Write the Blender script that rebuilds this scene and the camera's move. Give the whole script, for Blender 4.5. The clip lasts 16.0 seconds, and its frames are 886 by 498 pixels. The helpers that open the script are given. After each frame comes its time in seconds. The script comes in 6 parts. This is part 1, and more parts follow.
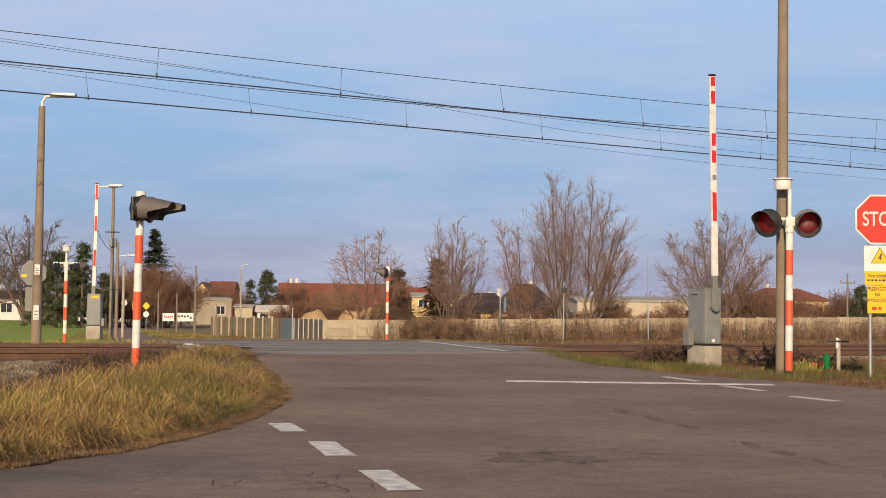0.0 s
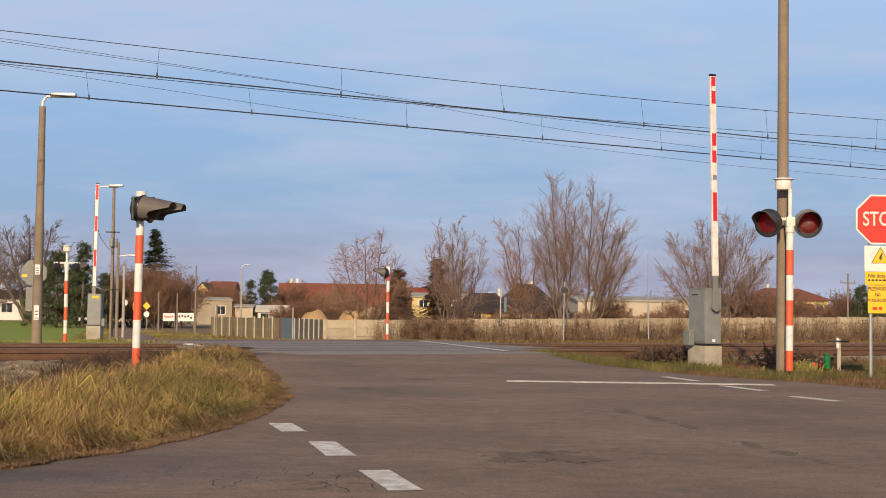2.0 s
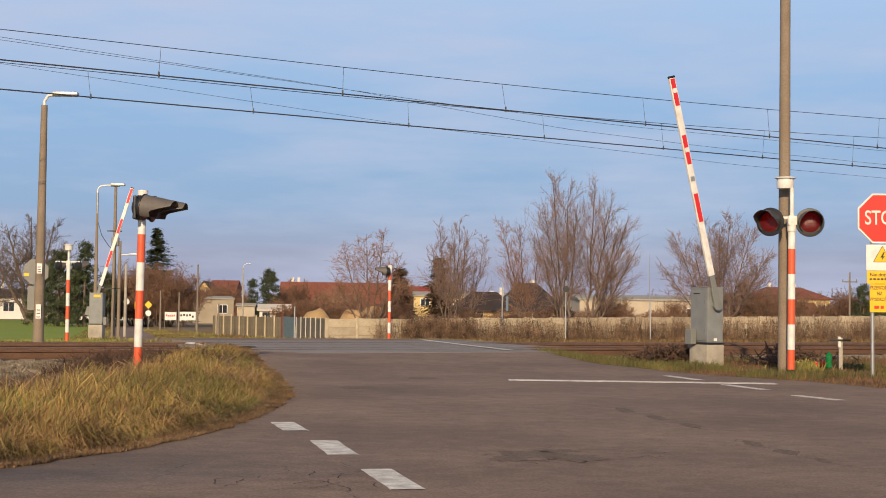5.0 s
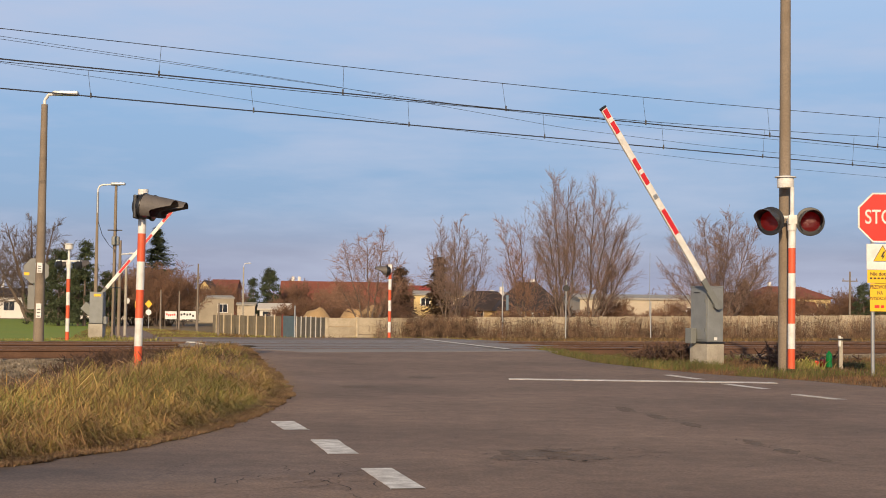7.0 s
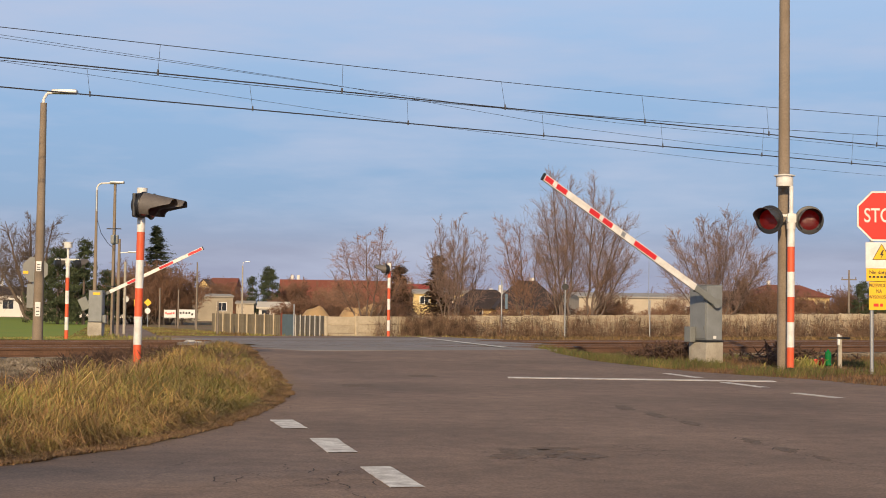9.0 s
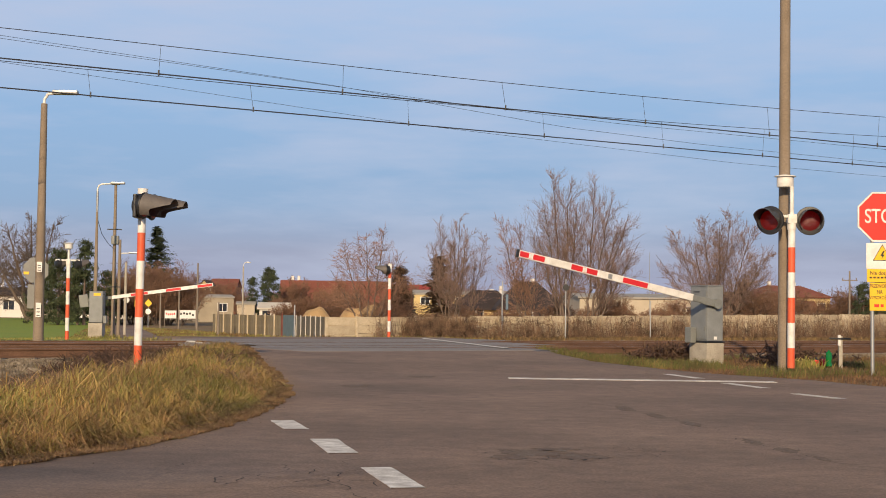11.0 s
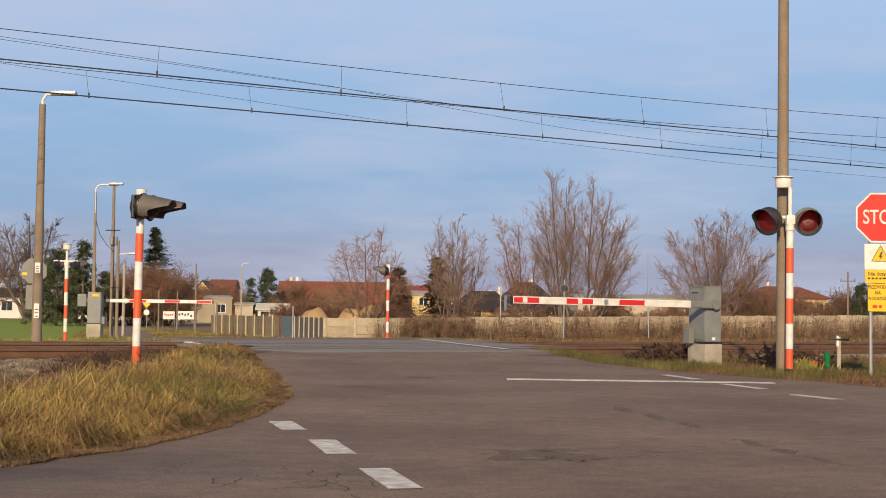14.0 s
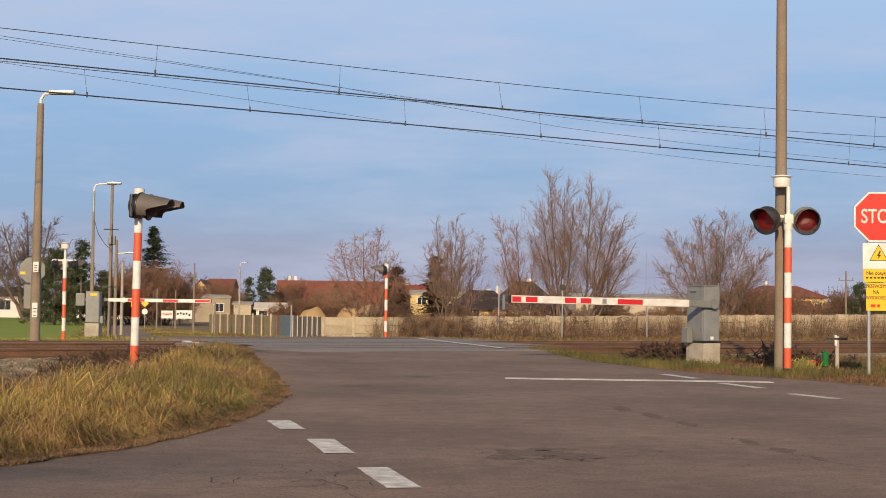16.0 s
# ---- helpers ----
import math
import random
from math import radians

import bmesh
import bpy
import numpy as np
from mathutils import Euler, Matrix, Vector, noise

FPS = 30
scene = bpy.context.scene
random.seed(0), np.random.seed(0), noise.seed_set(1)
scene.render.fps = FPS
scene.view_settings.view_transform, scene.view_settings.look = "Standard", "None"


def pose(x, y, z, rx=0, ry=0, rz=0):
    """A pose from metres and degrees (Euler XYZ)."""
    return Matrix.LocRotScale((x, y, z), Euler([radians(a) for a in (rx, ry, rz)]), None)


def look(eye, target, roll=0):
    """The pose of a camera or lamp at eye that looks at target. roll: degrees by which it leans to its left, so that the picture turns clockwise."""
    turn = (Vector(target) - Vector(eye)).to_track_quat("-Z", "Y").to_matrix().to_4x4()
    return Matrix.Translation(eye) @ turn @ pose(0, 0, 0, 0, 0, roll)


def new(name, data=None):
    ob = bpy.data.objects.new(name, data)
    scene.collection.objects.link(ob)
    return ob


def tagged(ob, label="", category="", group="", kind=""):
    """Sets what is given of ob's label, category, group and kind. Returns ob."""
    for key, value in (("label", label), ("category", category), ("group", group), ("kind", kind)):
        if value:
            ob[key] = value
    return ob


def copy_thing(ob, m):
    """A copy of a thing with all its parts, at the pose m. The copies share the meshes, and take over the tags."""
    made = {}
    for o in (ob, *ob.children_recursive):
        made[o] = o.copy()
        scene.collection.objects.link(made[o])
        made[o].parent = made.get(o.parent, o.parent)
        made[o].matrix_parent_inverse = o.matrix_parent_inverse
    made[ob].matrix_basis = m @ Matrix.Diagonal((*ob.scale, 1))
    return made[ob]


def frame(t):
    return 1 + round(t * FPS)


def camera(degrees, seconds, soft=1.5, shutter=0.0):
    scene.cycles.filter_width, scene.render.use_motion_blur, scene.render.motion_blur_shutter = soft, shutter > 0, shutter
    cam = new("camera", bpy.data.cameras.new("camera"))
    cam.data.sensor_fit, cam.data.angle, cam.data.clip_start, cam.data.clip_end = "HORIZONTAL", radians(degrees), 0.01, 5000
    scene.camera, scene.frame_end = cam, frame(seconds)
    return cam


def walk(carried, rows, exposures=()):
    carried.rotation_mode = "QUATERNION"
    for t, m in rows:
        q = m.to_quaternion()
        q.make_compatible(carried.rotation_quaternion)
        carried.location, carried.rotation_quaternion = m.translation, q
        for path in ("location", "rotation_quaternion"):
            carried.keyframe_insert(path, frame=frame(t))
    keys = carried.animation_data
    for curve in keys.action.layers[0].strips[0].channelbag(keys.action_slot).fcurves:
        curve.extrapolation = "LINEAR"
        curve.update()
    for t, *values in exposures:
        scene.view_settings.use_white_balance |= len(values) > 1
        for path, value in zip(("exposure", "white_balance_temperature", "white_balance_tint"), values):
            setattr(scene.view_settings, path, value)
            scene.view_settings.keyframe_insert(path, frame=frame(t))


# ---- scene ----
cam = camera(32, 16.0, 0.95)
EYE = (0.0, 0.0, 1.0)


def aim(dx, dy):
    """A pose of the hand-held camera: small drifts of its axis, in thousandths of its focal length."""
    yaw, pitch = -dx / 2734, 0.03986 + dy / 2734
    return look(EYE, (100 * math.sin(yaw), 100 * math.cos(yaw), 1.0 + 100 * math.tan(pitch)), 0.8)


DRIFT = ((0, -0.7, 0), (0.5, 0, 0), (1, 0, 0), (2, 0, 0), (2.5, 1.3, 0), (3, 3, 0), (3.5, 3, -0.3), (4, 3, 0), (4.2, 3, -0.4),
         (6.3, 3.1, -4.2), (6.5, 3.2, -4.6), (7, 3.4, -3.4), (7.5, 3.4, -3.4), (8, 3, -4.7), (8.5, 2.6, -6), (9, 1.8, -6),
         (11.5, 3, -4.6), (12, 1.3, -4.4), (12.5, 0, -3.3), (13, -1.7, -4.5), (13.5, -1.5, -4.4), (14, 0, -3.3), (15, 0, -3.3), (15.5, 0, -3.3),
         (16, -3, -4.6))
walk(cam, [(t, aim(dx, dy)) for t, dx, dy in DRIFT], ((0, 0.02, 6880, 11), (4, 0.02, 6880, 11), (7.5, -0.01, 6880, 11), (16, -0.01, 6880, 11)))

# ---- light ----
SUN_ELEV, SUN_AZ = radians(23), radians(188)      # azimuth clockwise from +y
world = bpy.data.worlds.new("sky")
scene.world = world
world.use_nodes = True
wn, wl = world.node_tree.nodes, world.node_tree.links
wn.clear()
sky = wn.new("ShaderNodeTexSky")
sky.sky_type, sky.sun_disc = "NISHITA", False
sky.sun_elevation, sky.sun_rotation = SUN_ELEV, SUN_AZ
sky.air_density, sky.dust_density, sky.ozone_density = 1.0, 1.2, 2.0
coord = wn.new("ShaderNodeTexCoord")
split = wn.new("ShaderNodeSeparateXYZ")
haze = wn.new("ShaderNodeValToRGB")                # the low sky: lilac haze under clear blue
els = haze.color_ramp.elements
els[0].position, els[0].color = 0.0, (0.35, 0.385, 0.585, 1)
els[1].position, els[1].color = 0.55, (0.40, 0.55, 0.84, 1)
for at_z, col in ((0.035, (0.325, 0.38, 0.57)), (0.065, (0.265, 0.425, 0.69)), (0.12, (0.28, 0.47, 0.77)), (0.20, (0.39, 0.57, 0.87))):
    els.new(at_z).color = (*col, 1)
squash = wn.new("ShaderNodeMapping")
squash.inputs["Scale"].default_value = (4.0, 4.0, 22.0)
squash.inputs["Rotation"].default_value = (0.0, 0.06, 0.3)
cloud = wn.new("ShaderNodeTexNoise")
cloud.inputs["Scale"].default_value, cloud.inputs["Detail"].default_value, cloud.inputs["Roughness"].default_value = 1.3, 6, 0.55
ramp = wn.new("ShaderNodeValToRGB")
ramp.color_ramp.elements[0].position, ramp.color_ramp.elements[1].position = 0.40, 0.70
cut = wn.new("ShaderNodeMath")
cut.operation, cut.inputs[1].default_value = "MULTIPLY", 0.8
mix = wn.new("ShaderNodeMixRGB")
mix.inputs[2].default_value = (0.50, 0.58, 0.80, 1)
height = wn.new("ShaderNodeMapRange")
height.inputs[1].default_value, height.inputs[2].default_value = 0.25, 0.65
height.inputs[3].default_value, height.inputs[4].default_value = 0.9, 0.0
clear, low, both = wn.new("ShaderNodeBackground"), wn.new("ShaderNodeBackground"), wn.new("ShaderNodeMixShader")
clear.inputs["Strength"].default_value, low.inputs["Strength"].default_value = 0.1, 1.0
out = wn.new("ShaderNodeOutputWorld")
wl.new(coord.outputs["Generated"], split.inputs[0])
wl.new(split.outputs["Z"], haze.inputs["Fac"])
wl.new(split.outputs["Z"], height.inputs[0])
wl.new(coord.outputs["Generated"], squash.inputs["Vector"])
wl.new(squash.outputs["Vector"], cloud.inputs["Vector"])
wl.new(cloud.outputs["Fac"], ramp.inputs["Fac"])
wl.new(ramp.outputs["Color"], cut.inputs[0])
wl.new(cut.outputs[0], mix.inputs[0])
wl.new(haze.outputs["Color"], mix.inputs[1])
wl.new(mix.outputs[0], low.inputs["Color"])
wl.new(sky.outputs["Color"], clear.inputs["Color"])
wl.new(height.outputs[0], both.inputs["Fac"])
wl.new(clear.outputs[0], both.inputs[1])
wl.new(low.outputs[0], both.inputs[2])
wl.new(both.outputs[0], out.inputs["Surface"])
sun = new("sun", bpy.data.lights.new("sun", "SUN"))
sun.data.energy, sun.data.angle, sun.data.color = 4.6, radians(0.6), (1.0, 0.775, 0.515)
SUN_DIR = Vector((math.sin(SUN_AZ) * math.cos(SUN_ELEV), math.cos(SUN_AZ) * math.cos(SUN_ELEV), math.sin(SUN_ELEV)))
sun.matrix_world = look(SUN_DIR * 60, (0, 0, 0))


# ---- materials ----
def material(name, colour, rough=0.7, metal=0.0, vary=0.25, scale=3.0, fine=40.0, bump=0.1, other=None, island=0.0, piece=0.0, emit=None):
    """A paint, stone, wood or metal: two scales of noise on its colour and roughness, fine relief. other: a second colour in patches."""
    m = bpy.data.materials.new(name)
    m.use_nodes = True
    n, l = m.node_tree.nodes, m.node_tree.links
    bsdf = n["Principled BSDF"]
    bsdf.inputs["Metallic"].default_value = metal
    tc = n.new("ShaderNodeTexCoord")
    big, small = n.new("ShaderNodeTexNoise"), n.new("ShaderNodeTexNoise")
    big.inputs["Scale"].default_value, big.inputs["Detail"].default_value = scale, 5
    small.inputs["Scale"].default_value, small.inputs["Detail"].default_value = fine, 4
    for tex in (big, small):
        l.new(tc.outputs["Object"], tex.inputs["Vector"])
    patch = n.new("ShaderNodeValToRGB")
    patch.color_ramp.elements[0].position, patch.color_ramp.elements[1].position = 0.35, 0.68
    patch.color_ramp.elements[0].color = (*colour, 1)
    b = other or tuple(c * (1 - vary) for c in colour)
    patch.color_ramp.elements[1].color = (*b, 1)
    l.new(big.outputs["Fac"], patch.inputs["Fac"])
    value = n.new("ShaderNodeMapRange")
    value.inputs[3].default_value, value.inputs[4].default_value = 1 - vary, 1 + vary
    value.inputs[1].default_value, value.inputs[2].default_value = 0.25, 0.75
    l.new(small.outputs["Fac"], value.inputs[0])
    hsv = n.new("ShaderNodeHueSaturation")
    l.new(patch.outputs["Color"], hsv.inputs["Color"])
    last = value.outputs[0]
    for on, node, socket in ((island, "ShaderNodeNewGeometry", "Random Per Island"), (piece, "ShaderNodeObjectInfo", "Random")):
        if on:
            src, span, mul = n.new(node), n.new("ShaderNodeMapRange"), n.new("ShaderNodeMath")
            span.inputs[3].default_value, span.inputs[4].default_value = 1 - on, 1 + on
            mul.operation = "MULTIPLY"
            l.new(src.outputs[socket], span.inputs[0])
            l.new(span.outputs[0], mul.inputs[0])
            l.new(last, mul.inputs[1])
            last = mul.outputs[0]
    l.new(last, hsv.inputs["Value"])
    l.new(hsv.outputs["Color"], bsdf.inputs["Base Color"])
    gloss = n.new("ShaderNodeMapRange")
    gloss.inputs[3].default_value, gloss.inputs[4].default_value = max(0.02, rough - 0.1), min(1, rough + 0.1)
    l.new(big.outputs["Fac"], gloss.inputs[0])
    l.new(gloss.outputs[0], bsdf.inputs["Roughness"])
    if bump:
        relief = n.new("ShaderNodeBump")
        relief.inputs["Strength"].default_value, relief.inputs["Distance"].default_value = bump, 0.02
        l.new(small.outputs["Fac"], relief.inputs["Height"])
        l.new(relief.outputs["Normal"], bsdf.inputs["Normal"])
    if emit:
        bsdf.inputs["Emission Color"].default_value = (*emit[0], 1)
        bsdf.inputs["Emission Strength"].default_value = emit[1]
    return m


M = dict(
    white=material("white_paint", (0.78, 0.77, 0.74), 0.45, vary=0.06, scale=6, other=(0.62, 0.60, 0.55), bump=0.03),
    orange=material("orange_red_paint", (0.72, 0.10, 0.035), 0.45, vary=0.08, scale=6, other=(0.60, 0.12, 0.05), bump=0.03),
    red=material("red_film", (0.62, 0.025, 0.03), 0.35, vary=0.08, bump=0.0),
    stop=material("stop_red", (0.75, 0.035, 0.022), 0.4, vary=0.05, bump=0.0),
    yellow=material("yellow_film", (0.85, 0.50, 0.02), 0.4, vary=0.06, bump=0.0),
    black=material("black_plastic", (0.018, 0.019, 0.022), 0.4, vary=0.2, bump=0.02),
    visor=material("grey_black_visor", (0.13, 0.115, 0.105), 0.6, vary=0.15, bump=0.05, other=(0.10, 0.09, 0.085)),
    black_visor=material("black_visor", (0.045, 0.043, 0.042), 0.5, vary=0.2, bump=0.05),
    ink=material("black_ink", (0.02, 0.02, 0.02), 0.6, vary=0.05, bump=0.0),
    lens=material("red_lens", (0.075, 0.004, 0.005), 0.3, vary=0.15, fine=120, bump=0.3, emit=((0.9, 0.01, 0.01), 0.05)),
    grey=material("grey_enamel", (0.225, 0.24, 0.24), 0.45, vary=0.08, scale=4, other=(0.185, 0.195, 0.195), bump=0.03),
    arm=material("grey_cast_arm", (0.20, 0.21, 0.20), 0.5, vary=0.15),
    zinc=material("galvanised_steel", (0.42, 0.43, 0.43), 0.45, 0.6, vary=0.12, scale=9),
    concrete=material("weathered_concrete", (0.42, 0.38, 0.31), 0.9, vary=0.2, scale=2.5, other=(0.29, 0.26, 0.21), bump=0.3),
    pole=material("brown_concrete_pole", (0.25, 0.20, 0.15), 0.9, vary=0.2, scale=2.0, other=(0.20, 0.155, 0.11), bump=0.25),
    wood=material("grey_wood", (0.24, 0.20, 0.16), 0.9, vary=0.25, bump=0.3),
    rail=material("rusty_rail", (0.16, 0.085, 0.05), 0.7, 0.2, vary=0.3, scale=2, bump=0.2),
    head=material("worn_rail_head", (0.30, 0.26, 0.23), 0.35, 0.8, vary=0.2, scale=2),
    sleeper=material("concrete_sleeper", (0.28, 0.23, 0.18), 0.95, vary=0.2, bump=0.3),
    wire=material("copper_wire", (0.045, 0.045, 0.05), 0.6, 0.3, vary=0.1, bump=0.0),
    marking=material("road_marking", (0.74, 0.72, 0.67), 0.7, vary=0.2, scale=8, fine=70, other=(0.40, 0.37, 0.33), bump=0.2),
    bark=material("bark", (0.12, 0.088, 0.07), 0.95, vary=0.3, bump=0.3, other=(0.17, 0.125, 0.10)),
    willow=material("reddish_twigs", (0.30, 0.19, 0.13), 0.9, vary=0.3, bump=0.1, other=(0.25, 0.17, 0.13)),
    needle=material("spruce_needles", (0.035, 0.055, 0.022), 0.8, vary=0.4, island=0.4, bump=0.1, other=(0.055, 0.06, 0.025)),
    glass=material("window_glass", (0.03, 0.035, 0.045), 0.08, vary=0.1, bump=0.0),
)


# ---- mesh helpers ----
def add_box(bm, x, y, z, sx, sy, sz, bevel=0.0, turn=None):
    """A box on its base: centre x, y, bottom z."""
    geo = bmesh.ops.create_cube(bm, size=1.0)
    vs = geo["verts"]
    bmesh.ops.scale(bm, vec=(sx, sy, sz), verts=vs)
    if bevel:
        es = list({e for v in vs for e in v.link_edges})
        got = bmesh.ops.bevel(bm, geom=es, offset=bevel, segments=2, affect="EDGES", profile=0.6)
        vs = list(set(got["verts"]) | {v for v in vs if v.is_valid})
    m = Matrix.Translation((x, y, z + sz / 2))
    if turn:
        m = m @ turn
    bmesh.ops.transform(bm, matrix=m, verts=vs)
    return vs


def add_tube(bm, a, b, r0, r1=None, seg=14, caps=True):
    """A straight round bar from a to b."""
    a, b = Vector(a), Vector(b)
    r1 = r0 if r1 is None else r1
    geo = bmesh.ops.create_cone(bm, cap_ends=caps, segments=seg, radius1=r0, radius2=r1, depth=(b - a).length)
    m = Matrix.Translation((a + b) / 2) @ (b - a).to_track_quat("Z", "Y").to_matrix().to_4x4()
    bmesh.ops.transform(bm, matrix=m, verts=geo["verts"])
    return geo["verts"]


def add_prism(bm, outline, depth, m=None):
    """A flat shape in x, z with thickness along y (front at y = 0, back at y = depth)."""
    front = [bm.verts.new((x, 0, z)) for x, z in outline]
    rear = [bm.verts.new((x, depth, z)) for x, z in outline]
    bm.faces.new(front)
    bm.faces.new(rear[::-1])
    k = len(outline)
    for i in range(k):
        bm.faces.new((front[i], rear[i], rear[(i + 1) % k], front[(i + 1) % k])[::-1])
    bmesh.ops.recalc_face_normals(bm, faces=bm.faces)
    if m:
        bmesh.ops.transform(bm, matrix=m, verts=front + rear)


def add_lathe(bm, profile, seg=24, m=None):
    """A surface turned round z from (radius, z) pairs."""
    rings = []
    for r, z in profile:
        rings.append([bm.verts.new((r * math.cos(2 * math.pi * i / seg), r * math.sin(2 * math.pi * i / seg), z)) for i in range(seg)])
    for a, b in zip(rings, rings[1:]):
        for i in range(seg):
            bm.faces.new((a[i], a[(i + 1) % seg], b[(i + 1) % seg], b[i]))
    if profile[0][0] > 1e-4:
        bm.faces.new(rings[0][::-1])
    if profile[-1][0] > 1e-4:
        bm.faces.new(rings[-1])
    if m:
        bmesh.ops.transform(bm, matrix=m, verts=[v for ring in rings for v in ring])


def finish(name, bm, mat, smooth=False):
    me = bpy.data.meshes.new(name)
    bm.to_mesh(me)
    bm.free()
    me.materials.append(mat)
    if smooth:
        me.shade_smooth()
        me.set_sharp_from_angle(angle=radians(40))
    return new(name, me)


def part(name, bm, mat, parent, label="", smooth=False):
    ob = finish(name, bm, mat, smooth)
    ob.parent = parent
    return tagged(ob, label)


def thing(name, m, label, category, group="", kind=""):
    ob = new(name)
    ob.matrix_basis = m
    return tagged(ob, label, category, group, kind)


def raw(name, verts, faces, mat, parent=None, smooth=False):
    me = bpy.data.meshes.new(name)
    me.from_pydata(verts, [], faces)
    me.materials.append(mat)
    if smooth:
        me.shade_smooth()
    ob = new(name, me)
    ob.parent = parent
    return ob


# ---- ground and road ----
TAN = 0.649                       # the tracks recede at 33 degrees
COS, SIN = 0.8387, 0.5446


def off_track(x, y):
    """Distance beyond the nearer track's centre line."""
    return (y - 34.5 - TAN * x) * COS


def along(q, p):
    """The place q metres along the tracks and p beyond the nearer one."""
    return q * COS - p * SIN, 34.5 + q * SIN + p * COS


def level(x, y):
    return float(np.interp(off_track(x, y), (-9, -3, 9.5, 24, 50, 200, 600), (0, 0.132, 0.12, -0.19, -0.95, -1.5, -1.7)))


EDGE_Y = (-40, -20, 0, 5, 7, 9.4, 10.0, 10.8, 11.9, 13.6, 15.3, 17.2, 18.8, 22.8, 26.4, 31, 36, 40, 61, 95, 150, 223, 330)
EDGE_X = (-90, -60, -30, -12, -6, -2.64, -2.42, -2.07, -1.86, -1.69, -1.64, -1.69, -1.85, -2.45, -3.18, -4.03, -5.5, -6.6, -13.2, -20.5, -31.8, -47.3, -72)
SIDE_Y = (-40, 10, 15, 17.5, 19, 21.1, 23.05, 25.0, 26.4, 28.4, 31.0, 35.2, 39, 42, 48, 55, 61, 95, 122, 150, 223, 330)
SIDE_X = (60, 60, 30, 14, 8, 6.05, 5.42, 4.25, 3.75, 2.75, 2.3, 1.95, 1.72, 1.3, -0.6, -3.6, -7.4, -17.6, -23.6, -29.8, -45.2, -69)


def road_left(y):
    return float(np.interp(y, EDGE_Y, EDGE_X))


def road_right(y):
    return float(np.interp(y, SIDE_Y, SIDE_X))


def land(x, y):
    """The ground beside the road: the track bed lies lower than the crossing's ramp."""
    p = off_track(x, y)
    bed = float(np.interp(p, (-9, -3, 7, 20, 50, 200, 600), (0, -0.05, -0.05, -0.2, -0.95, -1.5, -1.7)))
    f = min(1.0, max(road_left(y) - x, x - road_right(y), 0.0) / 1.2)
    return level(x, y) * (1 - f) + bed * f


def verge_height(x, y):
    """The lie of the rough verge left of the road: a low hump by the crossing, a dip before the ballast."""
    p = off_track(x, y)
    hump = 0.15 * math.exp(-((x + 3.75) / 0.95) ** 2 - ((y - 27.5) / 4.5) ** 2)
    dip = -0.42 * math.exp(-((p + 7.5) / 3.8) ** 2) * min(1, max(0, (-4.3 - x) / 1.1)) * min(1, max(0, -1.8 - p))
    return land(x, y) + hump + dip


def ground_material():
    """Rough grassland: dry straw, green growth and bare earth in patches."""
    m = bpy.data.materials.new("rough_grassland")
    m.use_nodes = True
    n, l = m.node_tree.nodes, m.node_tree.links
    tc = n.new("ShaderNodeTexCoord")
    a, b = n.new("ShaderNodeTexNoise"), n.new("ShaderNodeTexNoise")
    a.inputs["Scale"].default_value, a.inputs["Detail"].default_value = 0.35, 8
    b.inputs["Scale"].default_value, b.inputs["Detail"].default_value = 14, 6
    r = n.new("ShaderNodeValToRGB")
    els = r.color_ramp.elements
    els[0].position, els[0].color = 0.3, (0.15, 0.092, 0.05, 1)
    els[1].position, els[1].color = 0.7, (0.14, 0.13, 0.045, 1)
    e = els.new(0.5)
    e.color = (0.23, 0.15, 0.075, 1)
    v = n.new("ShaderNodeMapRange")
    v.inputs[3].default_value, v.inputs[4].default_value = 0.5, 1.5
    h = n.new("ShaderNodeHueSaturation")
    bump = n.new("ShaderNodeBump")
    bump.inputs["Strength"].default_value, bump.inputs["Distance"].default_value = 0.6, 0.05
    for t in (a, b):
        l.new(tc.outputs["Object"], t.inputs["Vector"])
    l.new(a.outputs["Fac"], r.inputs["Fac"])
    l.new(b.outputs["Fac"], v.inputs[0])
    l.new(v.outputs[0], h.inputs["Value"])
    l.new(r.outputs["Color"], h.inputs["Color"])
    bs = n["Principled BSDF"]
    bs.inputs["Roughness"].default_value = 0.95
    l.new(h.outputs["Color"], bs.inputs["Base Color"])
    l.new(b.outputs["Fac"], bump.inputs["Height"])
    l.new(bump.outputs["Normal"], bs.inputs["Normal"])
    return m


